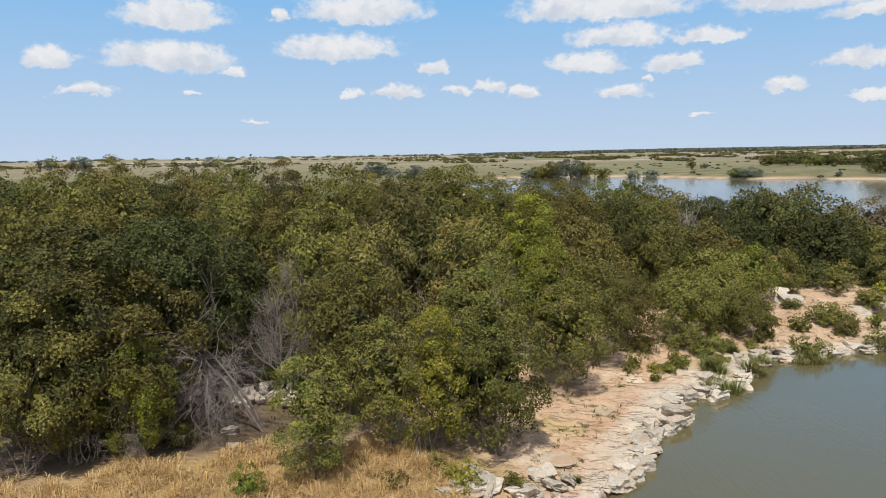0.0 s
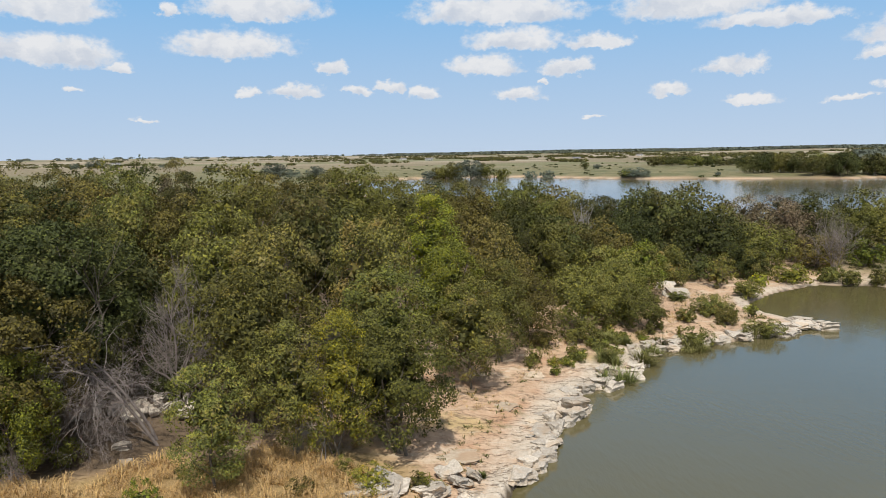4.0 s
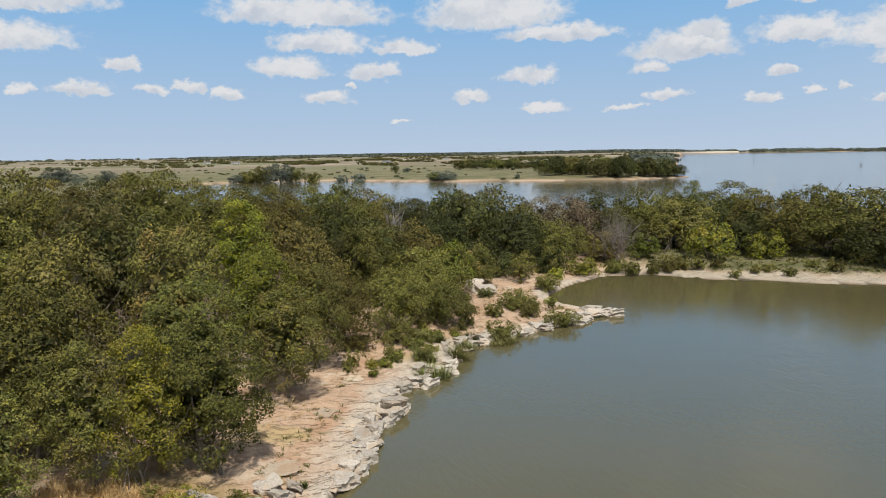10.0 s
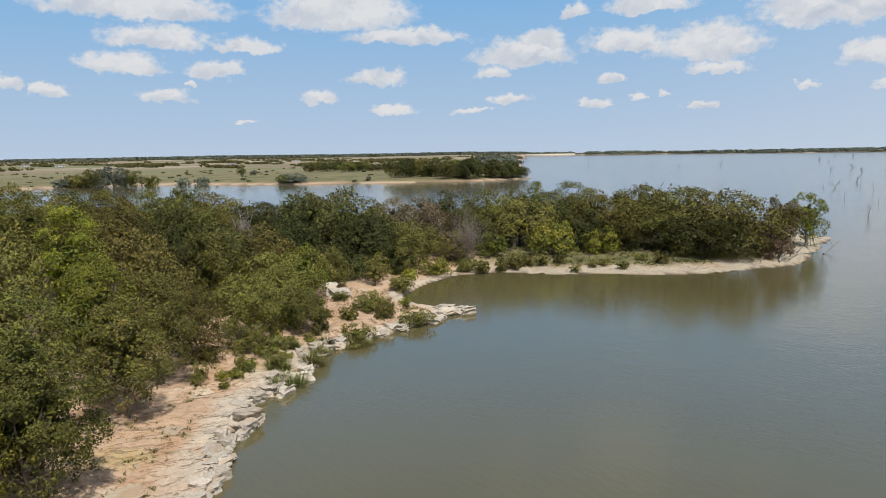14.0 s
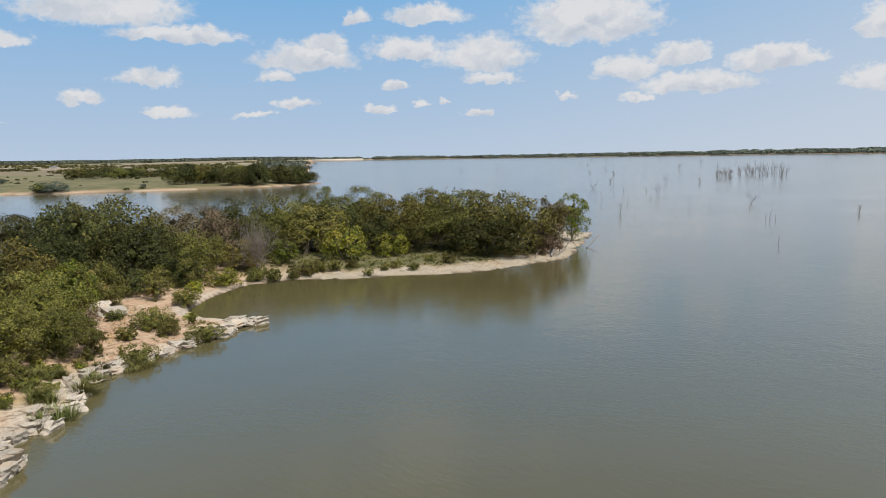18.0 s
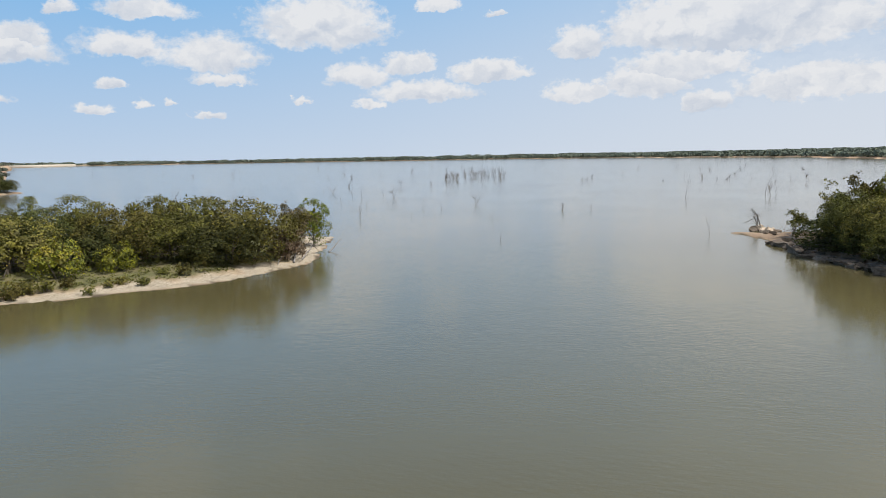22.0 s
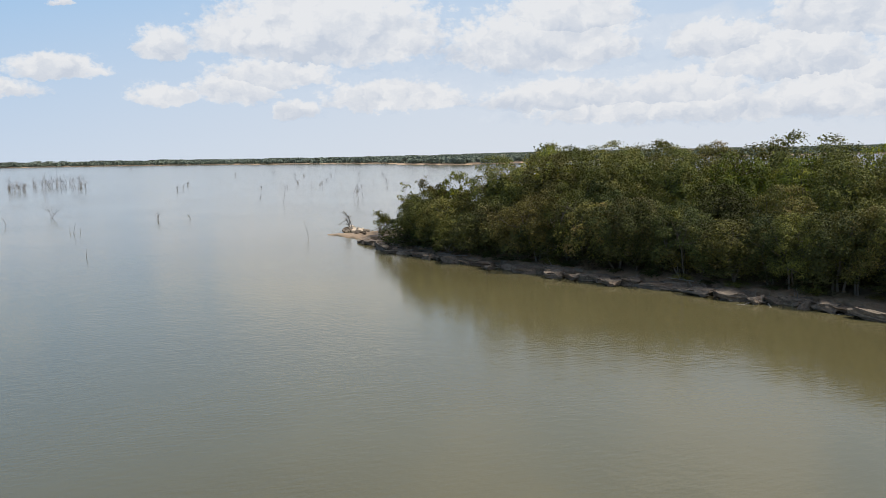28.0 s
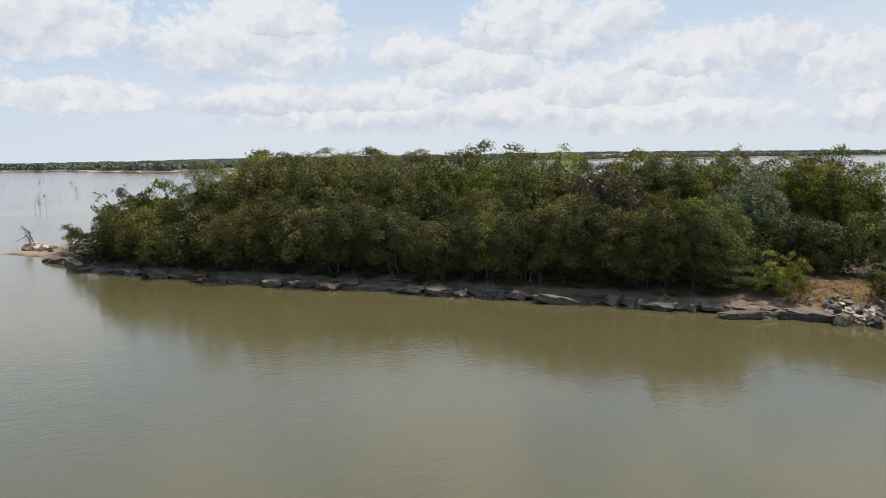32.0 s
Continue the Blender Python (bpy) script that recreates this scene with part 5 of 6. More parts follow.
snag(481, 131, 3.3, 4.2, 50)
snag(433, 115, 4.9, 2.9, 51)
snag(453, 116, 3.5, 3.6, 52)
snag(447, 122, 4.7, 2.8, 53)
snag(420, 108, 6.9, 3.6, 54)
snag(414, 106, 4.4, 2.4, 55)
snag(452, 123, 3.3, 2.2, 56)
snag(453, 120, 6.6, 3.0, 57)
snag(543, 110, 7.5, 4.6, 58)
snag(515, 126, 6.8, 2.2, 59)
snag(442, 87, 6.4, 3.3, 60)
snag(445, 88, 7.2, 2.5, 61)
snag(535, 110, 8.5, 2.0, 62)
snag(486, 111, 4.4, 3.0, 63)
snag(476, 107, 5.7, 4.2, 64)
snag(467, 97, 3.2, 3.7, 65)
snag(526, 100, 7.6, 4.5, 66)
snag(485, 117, 4.8, 2.8, 67)
snag(477, 88, 5.4, 4.1, 68)
snag(535, 119, 8.9, 2.4, 69)
snag(440, 84, 5.0, 1.8, 70)
snag(487, 106, 7.1, 4.9, 71)
snag(551, 127, 9.1, 1.9, 72)
snag(447, 83, 7.0, 2.7, 73)
snag(485, 113, 5.4, 3.9, 74)
snag(499, 117, 7.9, 3.6, 75)
snag(460, 87, 3.7, 3.5, 76)
snag(547, 128, 7.0, 1.9, 77)
snag(510, 124, 4.4, 4.0, 78)
snag(524, 120, 6.4, 3.6, 79)
snag(455, 88, 7.3, 1.9, 80)
snag(471, 114, 5.1, 1.8, 81)
snag(510, 109, 4.5, 4.0, 82)
snag(514, 103, 6.9, 2.5, 83)
snag(496, 95, 5.6, 2.2, 84)
snag(516, 112, 7.5, 2.2, 85)
snag(501, 107, 7.9, 3.9, 86)
snag(530, 112, 4.1, 3.9, 87)
snag(532, 101, 5.8, 3.1, 88)
snag(507, 235, 2.9, 2.0, 89)
snag(397, -47, 1.5, 1.9, 90)
snag(365, -65, 1.2, 1.5, 91)
snag(924, 443, 5.1, 3.7, 92)
snag(427, -38, 2.6, 1.5, 93)
snag(701, -37, 5.3, 3.2, 94)
snag(300, -51, 2.1, 1.0, 95)
snag(332, -57, 1.7, 0.9, 96)
snag(601, -126, 2.1, 2.3, 97)
snag(583, -79, 2.1, 2.6, 98)
snag(451, 27, 2.6, 2.0, 99)
snag(608, -51, 2.8, 3.0, 100)
snag(429, -52, 1.9, 2.0, 101)
snag(569, 150, 3.4, 2.5, 102)
snag(385, -14, 1.4, 1.3, 103)
snag(423, -27, 3.3, 1.1, 104)
snag(432, -93, 1.8, 1.2, 105)
snag(338, 145, 2.6, 1.8, 106)
snag(481, -62, 1.7, 1.8, 107)
snag(1037, 306, 6.1, 4.2, 108)
snag(330, -71, 0.9, 1.0, 109)
snag(392, 26, 3.2, 1.5, 110)
snag(1261, 161, 6.3, 5.8, 111)
snag(573, 249, 4.9, 3.0, 112)
snag(871, 407, 3.4, 4.7, 113)
snag(600, -58, 2.8, 2.5, 114)
snag(1258, 579, 9.7, 4.4, 115)
snag(351, 104, 2.4, 1.7, 116)
snag(448, -39, 1.6, 1.9, 117)
snag(385, 28, 2.4, 1.7, 118)
snag(1224, 534, 10.0, 5.5, 119)
snag(818, -115, 4.5, 2.1, 120)
snag(1640, 585, 6.2, 5.4, 121)
snag(482, 204, 3.0, 2.2, 122)
snag(548, -116, 2.2, 1.8, 123)
snag(387, -41, 2.6, 1.2, 124)
snag(599, 225, 4.9, 2.0, 125)
snag(375, -27, 1.7, 1.6, 126)
snag(617, -108, 2.5, 2.1, 127)
snag(651, 213, 4.5, 3.1, 128)
dead_tree(144.9, -24.0, 5.6, 5.1, 77, 2, WET, "on the low rocky spit", 0.12, 0.17, real=True, stems=2)

rng = np.random.default_rng(5)
for x, y, n in ((14.5, 45.0, 4), (16.6, 46.6, 5), (18.4, 47.6, 5), (20.6, 50.3, 4), (24.0, 50.2, 3), (3.2, 28.9, 2), (12.0, 42.6, 2)):
    for _ in range(n):
        px, py = x + rng.normal(0, 0.9), y + rng.normal(0, 0.7)
        bush(px, py, ground_z(px, py) + rng.uniform(0.45, 0.95), rng.uniform(0.9, 1.7), ["green", "olive", "bright"][rng.integers(3)])

# ---- rocks ----
rng = np.random.default_rng(11)
ledge(SHORE[:11], rng, SLABS + BLOCKS, 0.1, 0.8, 0.85, 2, -0.1, "pale grey limestone slab at the water's edge", "shore rocks", 0.1, 0.42)
ledge(SHORE[:11], rng, TAN_SLABS, 5.0, 1.2, 0.6, 1, 1.35, "pale tan limestone slab half buried in the bank", "shore rocks", 0.3, 0.5)
ledge(SHORE[10:16], rng, SLABS + BLOCKS[:2], 0.1, 1.0, 0.9, 2, 0.1, "white limestone slab along the low rocky spit", "spit rocks", 0.12, 0.34)
ledge(SHORE[10:15], rng, TAN_SLABS, 2.0, 1.2, 0.6, 1, 1.4, "white flat limestone slab bedded in the rocky spit", "spit rocks", 0.3, 0.4)
ledge(list(reversed(ISLAND[2:13])), rng, DARK_SLABS, 0.5, 1.9, 1.9, 2, -0.1, "dark brown limestone block under the trees", "point rocks", 0.1, 0.75)


def heap(x, y, spread, count, low, high, meshes, label, group, name="boulder", lift=0.0):
    """Boulders tumbled over a patch of ground."""
    for _ in range(count):
        px, py = x + rng.normal(0, spread[0]), y + rng.normal(0, spread[1])
        s = rng.uniform(low, high)
        rock(meshes[rng.integers(len(meshes))], px, py, max(ground_z(px, py), 0) + 0.18 * s + lift * rng.random(), (s * rng.uniform(0.8, 1.4), s, s * rng.uniform(0.7, 1.1)),
             tuple(rng.normal(0, 0.35, 2)) + (rng.uniform(0, 6.28),), label, group, name)


heap(-10.6, 36.2, (1.9, 0.7), 46, 0.25, 0.7, BLOCKS, "grey-white limestone boulder in a heap under the trees", "boulder heap", lift=0.5)
rock(BLOCKS[0], -10.6, 32.4, ground_z(-10.6, 32.4) + 0.14, (0.75, 0.6, 0.5), (0.1, -0.12, 0.0), "white limestone boulder on bare earth", "single boulders", "boulder")
rock(BLOCKS[1], -9.9, 30.6, ground_z(-9.9, 30.6) + 0.11, (0.55, 0.45, 0.4), (0.1, -0.12, 0.7), "white limestone boulder on bare earth", "single boulders", "boulder")
rock(SLABS[2], 31.2, 60.8, ground_z(31.2, 60.8) + 0.4, (2.4, 1.5, 1.4), (0.5, 0.12, 0.2), "large tilted white limestone slab by the bushes", "single boulders", "boulder")
rock(SLABS[3], 31.4, 63.9, ground_z(31.4, 63.9) + 0.4, (2.6, 1.3, 1.4), (0.5, 0.12, 0.2), "large tilted white limestone slab on the bank", "single boulders", "boulder")
rock(BLOCKS[4], 18.4, 42.7, ground_z(18.4, 42.7) + 0.31, (2.2, 1.4, 1.1), (0.1, -0.12, 2.8), "large limestone block standing in the water", "single boulders", "boulder")
rock(BLOCKS[5], 13.0, 37.1, ground_z(13.0, 37.1) + 0.39, (1.6, 1.3, 1.4), (0.1, -0.12, 3.5), "undercut limestone block at the water edge", "single boulders", "boulder")
rock(BLOCKS[0], 10.2, 33.6, ground_z(10.2, 33.6) + 0.22, (1.5, 1.1, 0.8), (0.1, -0.12, 4.2), "tan limestone block at the water edge", "single boulders", "boulder")
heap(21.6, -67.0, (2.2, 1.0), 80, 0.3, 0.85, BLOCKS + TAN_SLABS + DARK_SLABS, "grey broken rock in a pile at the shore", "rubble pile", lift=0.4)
for _ in range(9):
    k = int(rng.integers(0, 10))
    f, back = rng.random(), rng.uniform(1.2, 5.5)
    (ax, ay), (bx, by) = SHORE[k], SHORE[k + 1]
    px, py = ax + (bx - ax) * f - back * 0.84, ay + (by - ay) * f + back * 0.54
    s = rng.uniform(0.5, 1.5)
    rock(TAN_SLABS[rng.integers(len(TAN_SLABS))], px, py, ground_z(px, py) - 0.03, (s * 1.5, s, 0.45 * s), (rng.normal(0, 0.025), rng.normal(0, 0.025), rng.uniform(0, 6.28)),
         "flat tan rock bedded in the bank", "bank rocks", "flat_rock")
for _ in range(15):
    k, f, back = int(rng.integers(8, 15)), rng.random(), rng.uniform(1.8, 6.5)
    (ax, ay), (bx, by) = SHORE[k], SHORE[k + 1]
    length = math.hypot(bx - ax, by - ay)
    px, py = ax + (bx - ax) * f - (by - ay) / length * back, ay + (by - ay) * f + (bx - ax) / length * back
    if side(MAINLAND, np.array([px]), np.array([py]))[0] > 1.6:
        bush(px, py, ground_z(px, py) + rng.uniform(0.5, 1.3), rng.uniform(0.7, 1.7), ["olive", "green", "olive", "yellow"][rng.integers(4)])
heap(2.2, 28.2, (1.6, 0.8), 16, 0.5, 1.3, SLABS, "white flat limestone slab among weeds", "white slabs", "flat_rock")
heap(138.6, -23.3, (4.2, 0.9), 40, 0.4, 1.3, TAN_SLABS + DARK_SLABS, "flat tan rock on the low spit", "low spit rocks", "flat_rock")

# ---- driftwood ----
def driftwood(x, y, length, radius, turn, tilt=0.05, mat=None, label="grey weathered driftwood log lying on the shore"):
    """A bleached log with stubs of branches."""
    pieces, ends = [], []
    r = np.random.default_rng(int(abs(x * 37 + y * 91)))
    limb(r, (0, 0, 0), (math.cos(turn), math.sin(turn), tilt), length, radius, 1, pieces, ends, 0.22, 0.02, (2, 5))
    v, f = joined(pieces)
    ob = mesh_object("driftwood_log", v, f, mat or DEAD, smooth=True)
    ob.location = (x, y, max(ground_z(x, y), 0) + radius * 0.8)
    return tagged(ob, label, "driftwood", "driftwood")


driftwood(89.6, 47.5, 7, 0.16, 0.3, 0.02)
driftwood(92.8, 47.8, 5, 0.12, 0.1, 0.05)
driftwood(102.0, 47.7, 6, 0.1, -0.1, 0.12)
driftwood(92.5, 50.4, 4, 0.1, 0.8, 0.1)
driftwood(86.9, 48.6, 2, 0.08, 0.3, 0.05)
driftwood(101.9, -30.4, 4.3, 0.07, 2.16, 0.05, WET, "dark driftwood log tangled on the wooded shore")
driftwood(92.8, -31.6, 2.3, 0.07, 1.41, 0.10, WET, "dark driftwood log tangled on the wooded shore")
driftwood(116.0, -28.2, 3.9, 0.08, 1.87, 0.09, WET, "dark driftwood log tangled on the wooded shore")
driftwood(119.4, -26.4, 3.4, 0.11, 0.92, 0.02, WET, "dark driftwood log tangled on the wooded shore")
driftwood(108.2, -30.3, 1.9, 0.07, 0.33, 0.14, WET, "dark driftwood log tangled on the wooded shore")
driftwood(95.6, -29.9, 4.0, 0.09, 0.07, 0.01, WET, "dark driftwood log tangled on the wooded shore")
driftwood(108.4, -25.6, 2.0, 0.06, 0.44, 0.01, WET, "dark driftwood log tangled on the wooded shore")
driftwood(111.3, -29.2, 3.9, 0.09, 0.19, 0.13, WET, "dark driftwood log tangled on the wooded shore")
driftwood(115.0, -24.3, 3.7, 0.10, 2.35, 0.04, WET, "dark driftwood log tangled on the wooded shore")
driftwood(99.2, -33.2, 1.6, 0.12, 2.38, 0.12, WET, "dark driftwood log tangled on the wooded shore")
driftwood(109.4, -29.6, 4.2, 0.11, 0.86, 0.02, WET, "dark driftwood log tangled on the wooded shore")
driftwood(101.4, -30.0, 4.1, 0.09, 0.49, 0.05, WET, "dark driftwood log tangled on the wooded shore")
driftwood(96.3, -33.3, 2.0, 0.07, 1.20, 0.13, WET, "dark driftwood log tangled on the wooded shore")
driftwood(103.2, -28.4, 2.1, 0.07, 1.66, 0.03, WET, "dark driftwood log tangled on the wooded shore")
driftwood(122.8, -26.7, 3.5, 0.10, 0.79, 0.06, WET, "dark driftwood log tangled on the wooded shore")
driftwood(94.3, -31.3, 2.8, 0.07, 1.21, 0.01, WET, "dark driftwood log tangled on the wooded shore")
driftwood(103.3, -32.5, 1.7, 0.08, 2.95, 0.02, WET, "dark driftwood log tangled on the wooded shore")
driftwood(94.6, -30.3, 2.9, 0.11, 2.45, 0.11, WET, "dark driftwood log tangled on the wooded shore")
driftwood(111.2, -27.5, 1.9, 0.12, 2.27, 0.06, WET, "dark driftwood log tangled on the wooded shore")
driftwood(106.8, -29.1, 2.6, 0.08, 2.81, 0.02, WET, "dark driftwood log tangled on the wooded shore")
driftwood(95.3, -32.7, 2.9, 0.09, 0.05, 0.05, WET, "dark driftwood log tangled on the wooded shore")
driftwood(102.6, -27.4, 1.5, 0.06, 1.92, 0.00, WET, "dark driftwood log tangled on the wooded shore")
driftwood(95.9, -33.0, 3.7, 0.06, 1.58, 0.03, WET, "dark driftwood log tangled on the wooded shore")
driftwood(94.3, -31.9, 2.1, 0.09, 1.00, 0.02, WET, "dark driftwood log tangled on the wooded shore")
driftwood(96.2, -30.4, 4.2, 0.10, 2.67, 0.10, WET, "dark driftwood log tangled on the wooded shore")
driftwood(100.1, -33.3, 1.5, 0.08, 2.81, 0.08, WET, "dark driftwood log tangled on the wooded shore")
driftwood(95.1, -32.2, 2.5, 0.11, 0.82, 0.06, WET, "dark driftwood log tangled on the wooded shore")
driftwood(96.5, -31.2, 3.5, 0.07, 0.65, 0.14, WET, "dark driftwood log tangled on the wooded shore")
driftwood(111.7, -25.5, 1.5, 0.06, 1.24, 0.09, WET, "dark driftwood log tangled on the wooded shore")
driftwood(100.4, -33.4, 2.6, 0.09, 1.25, 0.06, WET, "dark driftwood log tangled on the wooded shore")
driftwood(96.0, -31.5, 3.7, 0.11, 1.27, 0.05, WET, "dark driftwood log tangled on the wooded shore")
driftwood(121.6, -26.2, 3.9, 0.10, 0.86, 0.10, WET, "dark driftwood log tangled on the wooded shore")
driftwood(117.5, -27.4, 4.3, 0.08, 1.87, 0.06, WET, "dark driftwood log tangled on the wooded shore")
driftwood(114.7, -28.6, 2.4, 0.11, 2.33, 0.02, WET, "dark driftwood log tangled on the wooded shore")
driftwood(38.9, -58.0, 1.7, 0.07, 1.24, 0.04, WET, "dark driftwood log tangled on the wooded shore")
driftwood(43.0, -56.9, 1.3, 0.09, 1.33, 0.05, WET, "dark driftwood log tangled on the wooded shore")
driftwood(78.1, -39.1, 2.2, 0.08, 2.89, 0.01, WET, "dark driftwood log tangled on the wooded shore")
driftwood(54.5, -49.6, 1.7, 0.08, 2.52, 0.03, WET, "dark driftwood log tangled on the wooded shore")
driftwood(36.7, -61.1, 2.8, 0.07, 1.94, 0.05, WET, "dark driftwood log tangled on the wooded shore")
driftwood(84.3, -34.3, 2.7, 0.06, 1.38, 0.07, WET, "dark driftwood log tangled on the wooded shore")
driftwood(62.4, -47.6, 2.1, 0.06, 0.12, 0.05, WET, "dark driftwood log tangled on the wooded shore")
driftwood(49.4, -54.1, 3.0, 0.06, 0.27, 0.08, WET, "dark driftwood log tangled on the wooded shore")
driftwood(37.0, -61.1, 2.8, 0.07, 1.76, 0.06, WET, "dark driftwood log tangled on the wooded shore")
driftwood(52.5, -51.9, 2.7, 0.09, 0.10, 0.09, WET, "dark driftwood log tangled on the wooded shore")
driftwood(62.3, -48.3, 2.9, 0.08, 0.82, 0.06, WET, "dark driftwood log tangled on the wooded shore")
driftwood(60.2, -47.4, 1.3, 0.09, 1.33, 0.04, WET, "dark driftwood log tangled on the wooded shore")
driftwood(65.7, -45.7, 2.3, 0.09, 0.94, 0.06, WET, "dark driftwood log tangled on the wooded shore")
driftwood(55.3, -49.4, 2.7, 0.08, 1.50, 0.05, WET, "dark driftwood log tangled on the wooded shore")
driftwood(55.2, -50.6, 2.0, 0.09, 1.17, 0.08, WET, "dark driftwood log tangled on the wooded shore")
driftwood(88.9, -32.1, 2.5, 0.08, 0.30, 0.04, WET, "dark driftwood log tangled on the wooded shore")
driftwood(61.3, -49.1, 1.2, 0.06, 0.94, 0.04, WET, "dark driftwood log tangled on the wooded shore")
driftwood(45.5, -55.8, 2.4, 0.06, 1.12, 0.08, WET, "dark driftwood log tangled on the wooded shore")
driftwood(60.9, -48.2, 1.8, 0.05, 1.57, 0.00, WET, "dark driftwood log tangled on the wooded shore")
driftwood(79.5, -38.7, 2.5, 0.10, 2.32, 0.04, WET, "dark driftwood log tangled on the wooded shore")
driftwood(74.1, -39.4, 1.5, 0.10, 1.33, 0.05, WET, "dark driftwood log tangled on the wooded shore")
driftwood(54.9, -49.7, 2.2, 0.05, 1.98, 0.02, WET, "dark driftwood log tangled on the wooded shore")
driftwood(33.7, -62.2, 2.0, 0.06, 0.85, 0.03, WET, "dark driftwood log tangled on the wooded shore")
driftwood(34.6, -61.1, 2.0, 0.07, 1.10, 0.07, WET, "dark driftwood log tangled on the wooded shore")
driftwood(59.0, -49.3, 2.4, 0.08, 0.55, 0.09, WET, "dark driftwood log tangled on the wooded shore")
driftwood(77.9, -38.8, 2.8, 0.10, 1.10, 0.06, WET, "dark driftwood log tangled on the wooded shore")
driftwood(48.0, -53.7, 1.8, 0.08, 0.65, 0.08, WET, "dark driftwood log tangled on the wooded shore")
driftwood(31.4, -61.8, 3.0, 0.07, 2.45, 0.05, WET, "dark driftwood log tangled on the wooded shore")
driftwood(57.7, -48.2, 1.5, 0.05, 1.68, 0.07, WET, "dark driftwood log tangled on the wooded shore")
driftwood(63.9, -48.0, 2.9, 0.06, 1.02, 0.02, WET, "dark driftwood log tangled on the wooded shore")

# ---- grass ----
def meadow(name, spots, per, high, spread, wide, arch, mat, label):
    """One sheet of many blades."""
    fans = []
    xy = np.array(spots)
    patch = 1 + 0.35 * ripple(xy[:, 0], xy[:, 1], 1.1, 5)
    for (x, y), z, tall in zip(spots, lie(xy[:, 0], xy[:, 1])[0], patch):
        v, f = blades(rng, per, high * tall * rng.uniform(0.45, 1.2), spread, wide, arch)
        fans.append((v + [x, y, z - 0.03], f))
    v, f = joined(fans)
    return tagged(mesh_object(name, v, f, mat), label, "grass", kind="stuff")


spots = []
while len(spots) < 3000:
    a, d = radians(rng.uniform(-40, 6)), rng.uniform(24, 32.2)
    x, y = d * math.sin(a), d * math.cos(a)
    gap = ripple(np.array(x), np.array(y), 1.2, 8)
    if d < 31.3 + 0.9 * math.sin(x * 1.3) + 0.6 * math.sin(x * 3.1 + 1) and gap > -0.55 and x < 1.5 + 0.8 * math.sin(y * 2) - 0.25 * (y - 24):
        spots.append((x, y))
meadow("dry_grass", spots, 11, 0.95, 0.7, 0.013, 0.5, LEAF["straw"], "tall golden dry grass with arching blades")
x, y = rng.uniform(0, 1, (2, 9000))
px, py = -4 + 44 * x, 27 + 38 * y
_, inland, _, _ = lie(px, py)
keep = (inland > 2.2) & (inland < 9.5) & (ripple(px, py, 1.6, 4) > 0.2)
meadow("bank_weeds", list(zip(px[keep], py[keep]))[:700], 8, 0.3, 0.25, 0.014, 0.35, LEAF["grass"], "sparse low weeds on the bare bank")
keep = (inland > 2.8) & (inland < 9) & (ripple(px, py, 2.4, 9) > 0.15)
meadow("bank_dry_grass", list(zip(px[keep], py[keep]))[:600], 9, 0.35, 0.3, 0.01, 0.4, LEAF["straw"], "thin dry grass tufts on the bank")
px, py = 42 + 60 * x, 44 + 40 * y
_, inland, _, _ = lie(px, py)
keep = (inland > 4.6) & (inland < 17) & (ripple(px, py, 2.2, 6) > -0.45)
meadow("shore_grass", list(zip(px[keep], py[keep]))[:2600], 9, 0.42, 0.38, 0.03, 0.3, LEAF["grass"], "rough green grass behind the pale beach")

gx, gy = rng.uniform(19, 29, 2400), rng.uniform(-78, -66, 2400)
_, _, inland, _ = lie(gx, gy)
keep = (inland > 1.6) & (inland < 11)
meadow("point_grass", list(zip(gx[keep], gy[keep]))[:700], 11, 0.7, 0.55, 0.02, 0.45, LEAF["straw"], "dry golden grass on the open end of the wooded point")

# ---- far country ----
def far_wood(name, spots, label, tone="far"):
    """Clumps of far trees, each a loose ball of leaf masses."""
    verts, faces, base = [], [], 0
    for x, y, high, wide in spots:
        n = 40
        way = rng.normal(0, 1, (n, 3))
        way /= np.linalg.norm(way, axis=1, keepdims=True)
        c = way * [wide * 0.4, wide * 0.4, high * 0.36] + [0, 0, high * 0.55]
        face = way + rng.normal(0, 0.4, (n, 3)) + [0, 0, 0.3]
        face /= np.linalg.norm(face, axis=1, keepdims=True)
        a = np.cross(face, rng.normal(0, 1, (n, 3)))
        a /= np.linalg.norm(a, axis=1, keepdims=True)
        b = np.cross(face, a)
        s = 0.18 * (wide * high) ** 0.5 * rng.uniform(0.7, 1.3, (n, 1))
        v = np.stack([c - a * s, c + b * s * 0.8 + face * s * 0.25, c + a * s, c - b * s * 0.8 + face * s * 0.25], 1).reshape(-1, 3) + [x, y, ground_z(x, y) if len(spots) < 50 else 0]
        k = np.arange(n)[:, None] * 4 + base
        verts.append(v)
        faces.append(np.concatenate([k + [0, 1, 2], k + [0, 2, 3]], 1).reshape(-1, 3))
        base += n * 4
    v, f = np.concatenate(verts), np.concatenate(faces)
    if len(spots) >= 50:
        where = np.array([(q[0], q[1]) for q in spots])
        v[:, 2] += np.repeat(lie(where[:, 0], where[:, 1])[0], 160)
    return tagged(mesh_object(name, v, f, LEAF[tone]), label, "woods", kind="stuff")


